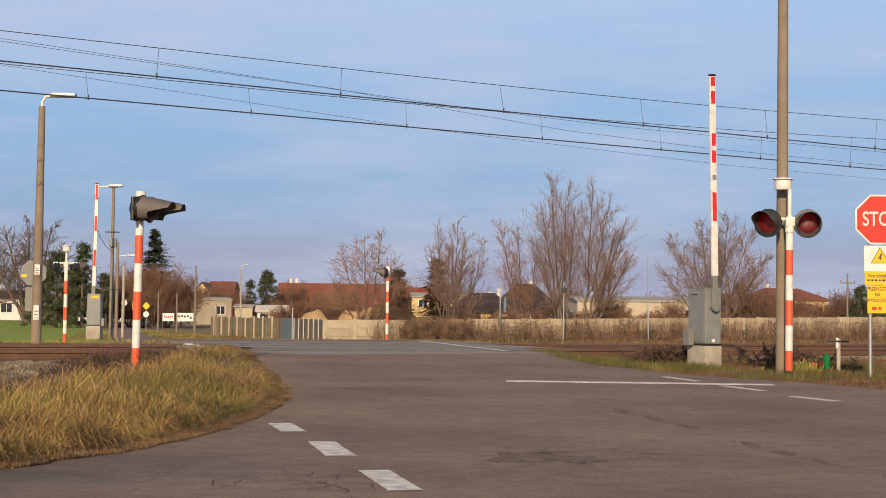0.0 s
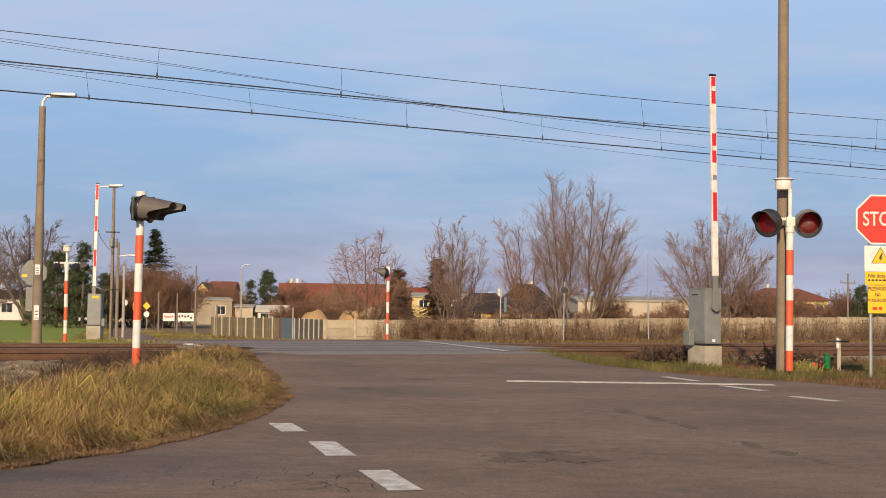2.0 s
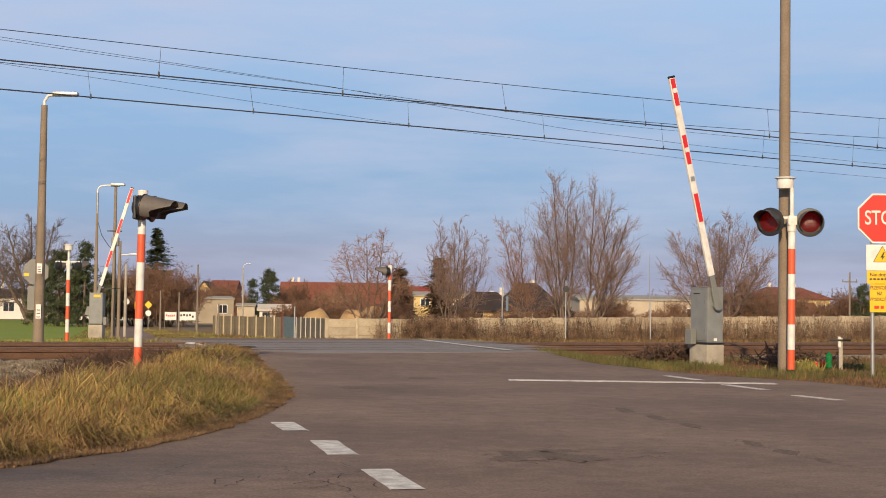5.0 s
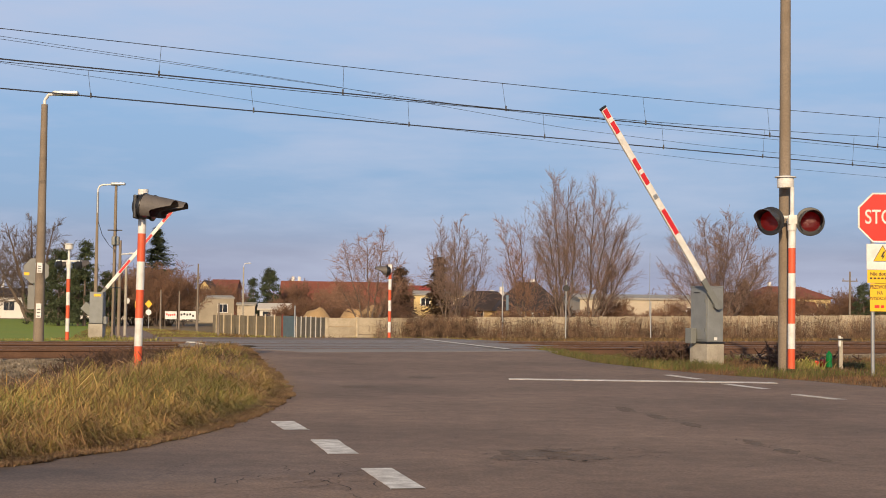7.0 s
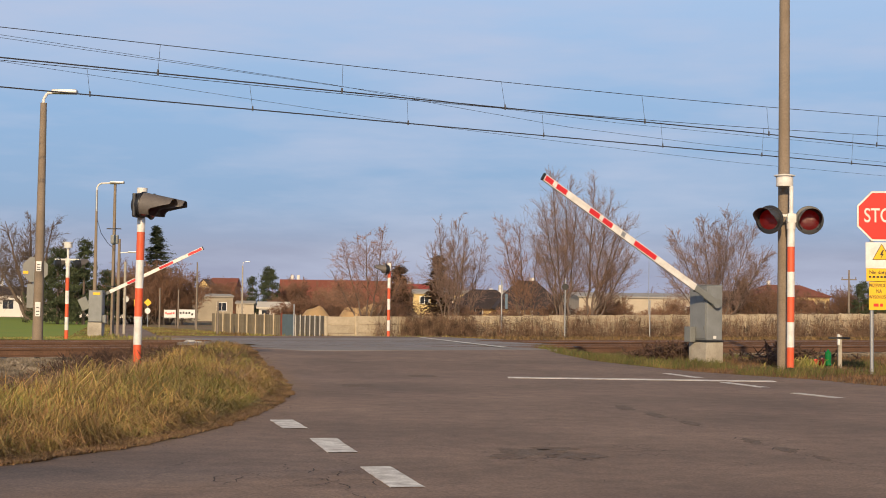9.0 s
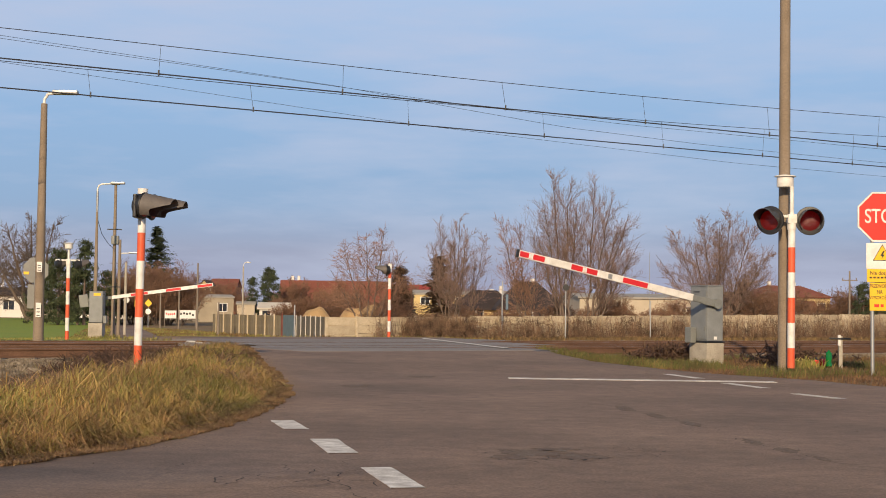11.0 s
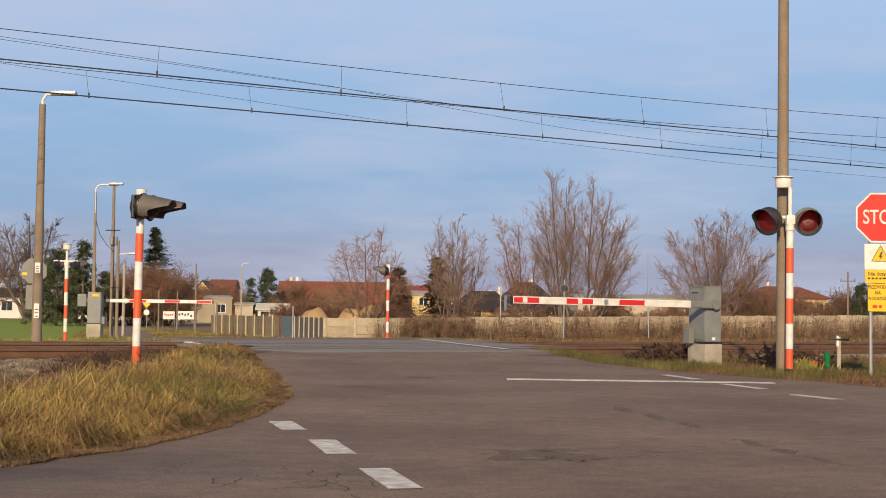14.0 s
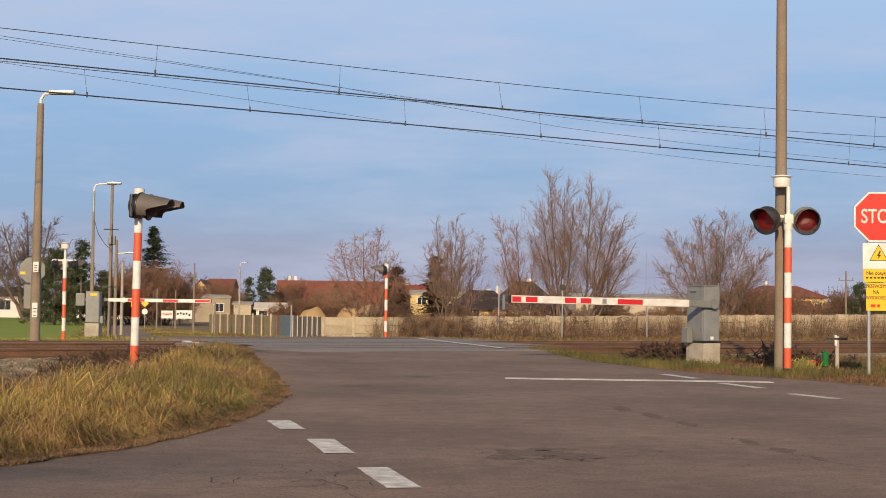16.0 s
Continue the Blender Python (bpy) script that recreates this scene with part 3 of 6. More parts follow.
# ---- poles and signs ----
def taper_pole(name, m, height, r0, r1, mat, label, category, group="", seg=14, square=False):
    pole = thing(name, m, label, category, group)
    bm = bmesh.new()
    vs = add_tube(bm, (0, 0, -0.3), (0, 0, height), r0, r1, seg=4 if square else seg)
    if square:
        bmesh.ops.rotate(bm, verts=vs, cent=(0, 0, 0), matrix=Matrix.Rotation(radians(45), 3, "Z"))
        bmesh.ops.bevel(bm, geom=[e for e in bm.edges if abs(e.verts[0].co.z - e.verts[1].co.z) > 1], offset=r1 * 0.25, segments=2, affect="EDGES")
    part("shaft", bm, mat, pole, "", True)
    return pole


def text_mesh(body, size, mat, parent, m, name="lettering", depth=0.0015):
    cu = bpy.data.curves.new(name, "FONT")
    cu.offset = size * 0.01
    cu.body, cu.size, cu.extrude, cu.align_x, cu.align_y = body, size, depth, "CENTER", "CENTER"
    tmp = new(name, cu)
    bpy.context.view_layer.update()
    me = bpy.data.meshes.new_from_object(tmp.evaluated_get(bpy.context.evaluated_depsgraph_get()))
    bpy.data.objects.remove(tmp)
    me.materials.clear()
    me.materials.append(mat)
    me.transform(m @ Matrix.Rotation(radians(90), 4, "X"))
    ob = new(name, me)
    ob.parent = parent
    return ob


def octagon(r):
    return [(r * math.cos(radians(22.5 + 45 * i)), r * math.sin(radians(22.5 + 45 * i))) for i in range(8)]


def stop_sign():
    sign = thing("stop_sign", pose(7.09, 25.56, 0.0, 0, -0.4, 0), "red stop sign above yellow warning plates on a grey post", "road sign")
    bm = bmesh.new()
    add_tube(bm, (0, 0, -0.3), (0, 0, 3.0), 0.03, seg=14)
    part("post", bm, M["zinc"], sign, "grey galvanised post", True)
    bm = bmesh.new()
    add_prism(bm, octagon(0.445), 0.012, Matrix.Translation((0.16, -0.052, 2.605)))
    plate = part("octagon_border", bm, M["white"], sign, "white border of the octagon")
    bm = bmesh.new()
    add_prism(bm, octagon(0.415), 0.004, Matrix.Translation((0.16, -0.057, 2.605)))
    part("octagon_face", bm, M["stop"], plate, "red octagon face")
    ob = text_mesh("STOP", 0.33, M["white"], plate, Matrix.Translation((0.16, -0.061, 2.605)) @ Matrix.Diagonal((0.76, 1, 1, 1)))
    tagged(ob, "white capital letters")
    bm = bmesh.new()
    add_box(bm, 0.15, -0.045, 1.745, 0.52, 0.008, 0.425, 0.002)
    white = part("warning_plate", bm, M["white"], sign, "white plate with a voltage triangle")
    for r, mat, y in ((0.165, "ink", -0.051), (0.147, "yellow", -0.053)):
        bm = bmesh.new()
        add_prism(bm, [(r * 1.1 * math.cos(radians(90 + 120 * i)), r * 1.1 * math.sin(radians(90 + 120 * i))) for i in range(3)], 0.002, Matrix.Translation((0.155, y, 1.97)))
        part("triangle", bm, M[mat], white, "yellow voltage triangle" if mat == "yellow" else "black triangle edge")
    bm = bmesh.new()
    add_prism(bm, ((0.015, 0.09), (-0.035, 0.0), (0.0, 0.005), (-0.02, -0.055), (0.04, 0.025), (0.008, 0.02), (0.04, 0.09)), 0.002, Matrix.Translation((0.155, -0.0555, 1.955)))
    part("lightning_bolt", bm, M["ink"], white, "black lightning bolt")
    bm = bmesh.new()
    add_box(bm, 0.15, -0.049, 1.525, 0.50, 0.008, 0.215, 0.002)
    upper = part("yellow_plate", bm, M["yellow"], sign, "yellow plate with two lines of writing")
    for z, w in ((1.655, 0.42), (1.585, 0.44)):
        for k in range(7 if z < 1.6 else 0):
            bm = bmesh.new()
            add_box(bm, 0.15 - w / 2 + w * (k + 0.5) / 7, -0.0545, z, w / 7 * random.uniform(0.6, 0.85), 0.003, 0.03)
            part("writing_bar", bm, M["ink"], upper)
    text_mesh("Nie dotykać", 0.085, M["ink"], upper, Matrix.Translation((0.15, -0.0555, 1.672)) @ Matrix.Diagonal((0.95, 1, 1, 1)))
    bm = bmesh.new()
    add_box(bm, 0.11, -0.042, 1.055, 0.33, 0.008, 0.46, 0.002)
    lower = part("height_plate", bm, M["yellow"], sign, "yellow plate with black writing")
    for z, s, body in ((1.455, 0.074, "PRZEWODY"), (1.36, 0.08, "NA"), (1.265, 0.068, "WYSOKOŚCI")):
        text_mesh(body, s, M["ink"], lower, Matrix.Translation((0.11, -0.0485, z)) @ Matrix.Diagonal((0.82, 1, 1.15, 1)))
    for x, w in ((0.06, 0.08), (0.15, 0.05)):
        bm = bmesh.new()
        add_box(bm, x, -0.0475, 1.11, w, 0.003, 0.05)
        part("writing_bar", bm, M["stop"], lower)
    for z in (2.75, 2.45, 2.0, 1.3):
        bm = bmesh.new()
        add_box(bm, 0, -0.02, z, 0.09, 0.05, 0.03, 0.005)
        part("clamp", bm, M["zinc"], sign)


def far_stop_sign():
    """The back of a stop sign for the other direction."""
    sign = thing("stop_sign", pose(-12.97, 49.0, -0.62), "grey back of a stop sign beyond the tracks", "road sign")
    bm = bmesh.new()
    add_tube(bm, (0.0, 0, -0.2), (0.0, 0, 2.9), 0.03, seg=12)
    part("post", bm, M["zinc"], sign, "", True)
    bm = bmesh.new()
    add_prism(bm, octagon(0.43), 0.01, Matrix.Translation((0.0, 0.04, 2.64)))
    part("octagon_back", bm, M["sheet_back"], sign, "bare grey sheet metal")
    bm = bmesh.new()
    add_box(bm, 0.0, 0.045, 1.42, 0.5, 0.008, 0.76, 0.003)
    part("lower_plate", bm, M["sheet_back"], sign, "bare grey sheet metal")
    bm = bmesh.new()
    add_box(bm, -0.3, 0.035, 2.5, 0.17, 0.006, 0.09, 0.002)
    part("sticker", bm, M["yellow"], sign, "small yellow sticker")


def lamp_arm(pole, height, reach, rise=0.15, drop=0.0):
    """A bent pipe arm towards +x with a flat lantern at its end."""
    bm = bmesh.new()
    pts = [(0, 0, height - 0.35), (0, 0, height), (0.06, 0, height + rise * 0.6), (0.3 * reach, 0, height + rise * 0.9), (reach, 0, height + rise)]
    for a, b in zip(pts, pts[1:]):
        add_tube(bm, a, b, 0.035, seg=10)
    arm = part("arm", bm, M["white"], pole, "white pipe arm", True)
    bm = bmesh.new()
    add_box(bm, reach + 0.24, 0, height + rise - 0.03, 0.62, 0.22, 0.11, 0.045)
    part("lantern", bm, M["zinc"], arm, "grey street lamp head", True)


def near_poles():
    taper_pole("concrete_pole", pose(5.733, 26.05, 0.05, 0, -0.08, 0), 12.0, 0.105, 0.07, M["pole"], "tall brown concrete pole beside the signal", "pole")
    pole = taper_pole("street_lamp", pose(-9.64, 36.8, 0.0, 0, 0.15, 0), 5.75, 0.13, 0.075, M["pole"], "brown concrete street lamp pole with pasted notices", "street lamp")
    lamp_arm(pole, 5.85, 0.26)
    for z, h in ((2.02, 0.24), (0.95, 0.34)):
        bm = bmesh.new()
        add_box(bm, 0.02, -0.128, z - 0.3, 0.125, 0.008, h, 0.002)
        notice = part("notice", bm, M["white"], pole, "white pasted notice")
        for k in range(3):
            bm = bmesh.new()
            add_box(bm, 0.02, -0.1335, z - 0.27 + h * 0.24 * k, 0.08, 0.003, 0.02)
            part("writing_bar", bm, M["ink"], notice)


def far_poles():
    """Lamp and power poles beyond the tracks."""
    pole = taper_pole("street_lamp", pose(-14.89, 66.0, -0.4), 5.4, 0.125, 0.06, M["pole"], "concrete street lamp pole with a long bent arm", "street lamp", "street lamps", square=True)
    lamp_arm(pole, 6.3, 0.62, 0.22)
    bm = bmesh.new()
    add_tube(bm, (0, 0, 5.3), (0, 0, 6.2), 0.05, seg=10)
    part("top_pipe", bm, M["zinc"], pole, "grey pipe", True)
    pole = taper_pole("power_pole", pose(-14.65, 68.5, -0.5), 6.9, 0.095, 0.06, M["pole"], "grey concrete power pole with short cross bars", "pole", "power poles")
    for z, w in ((6.75, 1.6), (4.3, 2.6), (2.2, 0.6)):
        bm = bmesh.new()
        add_box(bm, 0, -0.06, z if z != 4.3 else 4.75, w if z == 2.2 else w * 0.25, 0.05, 0.05, 0.01)
        part("cross_bar", bm, M["wire"], pole, "dark steel cross bar")
    bm = bmesh.new()
    add_box(bm, 0.05, -0.1, 4.1, 0.34, 0.22, 0.4, 0.05)
    part("terminal_box", bm, M["arm"], pole, "dark terminal box")
    bm = bmesh.new()
    droop = [Vector((-0.24, -2.4, 5.1)), Vector((-0.2, -1.7, 4.5)), Vector((-0.1, -0.8, 4.1)), Vector((0.0, -0.05, 3.9))]
    for a, b in zip(droop, droop[1:]):
        add_tube(bm, a, b, 0.012, seg=5)
    part("cable", bm, M["wire"], pole, "thin drooping service cable")
    pole = taper_pole("power_pole", pose(-19.35, 92.0, -1.0), 5.8, 0.11, 0.08, M["pole"], "old concrete pole with a small lamp", "pole", "power poles")
    lamp_arm(pole, 4.9, 0.6, 0.1)
    taper_pole("power_pole", pose(-20.2, 98.0, -1.0), 4.6, 0.10, 0.08, M["concrete"], "pale concrete post beside the far road", "pole", "power poles")
    for x, y, h in ((-24.2, 132.0, 3.4), (-22.7, 132.5, 3.3), (-19.7, 123.5, 5.4), (-15.3, 105.0, 2.2)):
        taper_pole("wooden_post", pose(x, y, level(x, y)), h, 0.085, 0.06, M["wood"], "weathered grey wooden post by the far road", "post", "wooden posts", seg=9)
    for x, y, h, reach in ((-25.5, 196.0, 7.3, 0.4),):
        pole = taper_pole("street_lamp", pose(x, y, -1.4), h, 0.13, 0.08, M["concrete"], "distant pale street lamp with a bent arm", "street lamp", "street lamps", seg=9)
        lamp_arm(pole, h + 0.1, reach, 0.4)
    pole = taper_pole("power_pole", pose(44.6, 170.0, -1.3), 7.0, 0.13, 0.09, M["wood"], "dark wooden power pole with a cross arm", "pole", "power poles", seg=9)
    bm = bmesh.new()
    add_box(bm, 0, 0, 5.9, 1.7, 0.1, 0.12, 0.02)
    for x in (-0.75, 0, 0.75):
        add_tube(bm, (x, 0, 6.0), (x, 0, 6.25), 0.05, seg=8)
    part("cross_arm", bm, M["wood"], pole)
    pole = taper_pole("power_pole", pose(16.2, 150.0, -1.3), 6.0, 0.10, 0.08, M["wire"], "thin dark pole with a forked head", "pole", "power poles", seg=9)
    bm = bmesh.new()
    add_box(bm, 0, 0, 5.6, 0.9, 0.08, 0.08, 0.02)
    add_box(bm, -0.4, 0, 5.6, 0.12, 0.12, 0.45, 0.03)
    add_box(bm, 0.4, 0, 5.6, 0.12, 0.12, 0.45, 0.03)
    part("cross_arm", bm, M["wire"], pole)
    taper_pole("mast", pose(18.6, 140.0, -1.1), 7.4, 0.035, 0.02, M["zinc"], "thin grey mast behind the concrete wall", "pole", seg=8)
    # slim sign and marker posts by the wall
    for x, y, h, head in ((3.66, 97.0, 3.7, "blue"), (7.72, 98.0, 3.9, "disc"), (13.5, 101, 2.6, ""), (-8.1, 84.0, 2.0, "")):
        post = taper_pole("marker_post", pose(x, y, -0.95), h, 0.045, 0.04, M["zinc"], "slim grey marker post before the concrete wall", "post", "marker posts", seg=9)
        if head == "blue":
            bm = bmesh.new()
            add_box(bm, 0.3, -0.05, 1.9, 0.16, 0.03, 0.95, 0.01)
            part("sign_panel", bm, M["blue"], post, "narrow blue-grey panel")
        if head == "disc":
            bm = bmesh.new()
            add_tube(bm, (0, -0.06, 3.35), (0, -0.04, 3.35), 0.2, seg=18)
            part("sign_disc", bm, M["ink"], post, "small dark disc")


def verge_things():
    post = thing("kilometre_post", pose(7.38, 28.76, 0.0), "short white concrete marker post in the verge", "marker post")
    bm = bmesh.new()
    add_box(bm, 0, 0, -0.2, 0.07, 0.07, 0.78, 0.012)
    part("stake", bm, M["concrete"], post)
    bm = bmesh.new()
    add_box(bm, -0.03, -0.02, 0.40, 0.045, 0.06, 0.2, 0.008)
    part("number_plate", bm, M["white"], post, "small white plate")
    bm = bmesh.new()
    add_box(bm, -0.02, -0.045, 0.515, 0.40, 0.03, 0.035, 0.006)
    part("cross_bar", bm, M["black"], post, "dark cross bar")
    for x, y, h, r, mat, text, n in ((6.72, 27.9, 0.17, 0.05, "stop", "red glass grave lantern with a dark lid", 1), (6.86, 28.0, 0.20, 0.055, "dark_red", "dark red grave lantern in the grass", 1),
                                     (7.0, 28.1, 0.30, 0.062, "green", "tall green glass grave lantern", 2)):
        lan = thing("grave_lantern", pose(x, y, 0.03), text, "lantern", "grave lanterns")
        bm = bmesh.new()
        add_lathe(bm, ((r * 0.75, 0), (r, 0.02), (r * 0.8, h * 0.35), (r, h * 0.6), (r * 0.85, h * 0.75)), 14)
        part("glass_body", bm, M[mat], lan, "", True)
        bm = bmesh.new()
        add_lathe(bm, ((r * 0.95, h * 0.75), (r * 0.95, h * 0.82), (r * 0.5, h * 0.9), (0.012, h), (0.0, h * 1.02)), 14)
        part("lid", bm, M[mat if n == 2 else "ink"], lan, "", True)
    # a low warning sign group by the far road
    for x, y, kind in ((-31.2, 152.0, "disc"), (-30.2, 152.0, "board"), (-26.75, 140.0, "triangle")):
        sign = thing("road_sign", pose(x, y, -1.25), "small distant road sign beside the far road", "road sign", "far road signs")
        bm = bmesh.new()
        add_tube(bm, (0, 0, -0.1), (0, 0, 2.6), 0.035, seg=8)
        part("post", bm, M["zinc"], sign)
        bm = bmesh.new()
        if kind == "disc":
            add_tube(bm, (0, -0.06, 2.6), (0, -0.04, 2.6), 0.3, seg=18)
        elif kind == "board":
            add_box(bm, 0, -0.05, 1.9, 0.4, 0.02, 0.7, 0.01)
        else:
            add_prism(bm, ((0.0, 1.95), (0.34, 2.3), (0.0, 2.66), (-0.34, 2.3)), 0.02, Matrix.Translation((0, -0.06, 0)))
        part("sign_face", bm, M["zinc" if kind == "disc" else "yellow"], sign)
        if kind == "triangle":
            bm = bmesh.new()
            add_tube(bm, (0, -0.06, 1.55), (0, -0.04, 1.55), 0.26, seg=18)
            part("sign_disc", bm, M["white"], sign, "white round sign")
    kerb = thing("kerb_stones", pose(-5.72, 35.4, 0.05, 0, 0, -72), "pale broken kerb stones at the crossing's edge", "kerb")
    for i in range(4):
        bm = bmesh.new()
        add_box(bm, -1.1 + i * 0.6, random.uniform(-0.06, 0.06), -0.05, 0.5, 0.16, 0.13 + 0.03 * (i % 2), 0.03)
        part("kerb_stone", bm, M["pale"], kerb)


M.update(
    blue=material("blue_grey_paint", (0.10, 0.16, 0.22), 0.6, vary=0.15, bump=0.03),
    dark_red=material("dark_red_glass", (0.10, 0.008, 0.008), 0.15, vary=0.1, bump=0.0),
    green=material("green_glass", (0.005, 0.16, 0.035), 0.15, vary=0.1, bump=0.0),
    pale=material("pale_stone", (0.55, 0.53, 0.49), 0.9, vary=0.15, bump=0.3),
    plaster_yellow=material("yellow_plaster", (0.62, 0.47, 0.22), 0.9, vary=0.1, scale=0.8, bump=0.1),
    plaster_white=material("white_plaster", (0.68, 0.65, 0.60), 0.9, vary=0.08, scale=0.8, bump=0.1),
    plaster_grey=material("grey_beige_plaster", (0.36, 0.31, 0.23), 0.95, vary=0.15, scale=0.8, bump=0.2),
    tile_red=material("red_roof_tiles", (0.22, 0.07, 0.045), 0.8, vary=0.15, scale=0.5, fine=6, bump=0.3),
    tile_bright=material("bright_red_roof", (0.34, 0.06, 0.05), 0.7, vary=0.1, scale=0.5, fine=6, bump=0.2),
    tile_brown=material("dark_brown_roof", (0.045, 0.032, 0.03), 0.85, vary=0.2, scale=0.5, fine=6, bump=0.3),
    plaster_pale=material("pale_beige_plaster", (0.50, 0.43, 0.33), 0.9, vary=0.12, scale=0.6, bump=0.1),
    sheet_pale=material("pale_roof_sheet", (0.60, 0.56, 0.48), 0.8, vary=0.12, scale=0.6, bump=0.1),
    sheet=material("grey_roof_sheet", (0.36, 0.34, 0.30), 0.8, vary=0.2, scale=0.6, bump=0.1),
    sand=material("heaped_sand", (0.42, 0.28, 0.14), 0.95, vary=0.15, scale=1.2, fine=14, bump=0.4, other=(0.32, 0.22, 0.11)),
    panel=material("wall_concrete", (0.50, 0.425, 0.305), 0.95, vary=0.18, scale=1.4, fine=20, bump=0.3, other=(0.36, 0.295, 0.20), piece=0.14),
    board=material("green_grey_boards", (0.20, 0.165, 0.105), 0.9, vary=0.2, scale=2, bump=0.2, piece=0.2),
    gate=material("dark_gate_boards", (0.12, 0.11, 0.09), 0.8, vary=0.2, piece=0.15),
    door_blue=material("blue_grey_door", (0.11, 0.16, 0.175), 0.6, vary=0.1),
    rust=material("red_brown_post", (0.20, 0.06, 0.04), 0.8, vary=0.2),
    sheet_back=material("dull_sheet_metal", (0.20, 0.20, 0.19), 0.6, 0.2, vary=0.1),
    banner=material("white_banner", (0.72, 0.72, 0.70), 0.6, vary=0.06),
)


# ---- wall and fence ----
def make_wall():
    """A precast wall parallel to the tracks: slotted posts and boards stacked in each bay."""
    wall = thing("concrete_wall", pose(*along(24.9, 51.0), 0, 0, 0, 33.0), "weathered precast concrete panel wall overgrown with stalks", "wall", kind="structure")
    bm = bmesh.new()
    add_box(bm, 0, 0, -0.5, 0.14, 0.16, 2.04, 0.015)
    post = part("wall_post", bm, M["panel"], wall)
    boards = []
    for k in range(4):
        bm = bmesh.new()
        add_box(bm, 0, 0, 0, 1.93, 0.05, 0.488, 0.012)
        boards.append(part("wall_panel", bm, M["panel"], wall))
    bays = 44
    for i in range(bays + 1):
        z = -1.15 + 0.027 * min(i, 30) + 0.03 * noise.noise((i * 0.7, 0, 0))
        ob = post.copy()
        scene.collection.objects.link(ob)
        ob.matrix_basis = pose(i * 2.06, 0, z, random.uniform(-0.6, 0.6), random.uniform(-0.6, 0.6), 0)
        if i == bays:
            break
        for k in range(-1, 3):
            ob = boards[(i + k) % 4].copy()
            scene.collection.objects.link(ob)
            ob.matrix_basis = pose(i * 2.06 + 1.03, 0, z + 0.02 + 0.5 * k, 0, random.uniform(-0.5, 0.5), random.uniform(-0.4, 0.4))
    for ob in (post, *boards):
        bpy.data.objects.remove(ob)


def make_fence():
    """The board fence and gates that follow the far road from the wall's corner."""
    fence = thing("board_fence", pose(-6.9, 90.9, 0, 0, 0, 113.1), "grey board fence with a blue door beside the far road", "fence", kind="structure")

    def boards(u0, u1, step, mat, name, top):
        bm = bmesh.new()
        add_box(bm, 0, 0, 0, step * 0.88, 0.03, 1.42 + top, 0.006)
        first = part(name, bm, M[mat], fence)
        u = u0 + step / 2
        while u < u1:
            ob = first.copy()
            scene.collection.objects.link(ob)
            ob.matrix_basis = pose(u, random.uniform(-0.012, 0.012), -1.04 - 0.0035 * u + random.uniform(-0.015, 0.015))
            u += step
        bpy.data.objects.remove(first)

    boards(0.2, 5.9, 0.19, "gate", "gate_board", 0.0)
    boards(8.8, 26.0, 0.24, "board", "fence_board", 0.02)
    for u in np.arange(0.9, 5.9, 0.95):
        bm = bmesh.new()
        add_box(bm, u, 0.05, -1.05, 0.08, 0.05, 1.47, 0.01)
        part("gate_stile", bm, M["pale"], fence, "pale upright bar")
    for u in np.arange(10.3, 26.5, 2.1):
        bm = bmesh.new()
        add_box(bm, u, 0.06, -1.1, 0.10, 0.08, 1.56, 0.01)
        part("fence_post", bm, M["panel"], fence)
    bm = bmesh.new()
    add_box(bm, 7.3, 0, -1.05, 2.5, 0.04, 1.46, 0.01)
    part("door", bm, M["door_blue"], fence, "blue-grey sheet metal door")
    bm = bmesh.new()
    add_box(bm, 8.65, 0.03, -1.08, 0.16, 0.1, 1.58, 0.01)
    part("door_post", bm, M["rust"], fence, "red-brown door post")


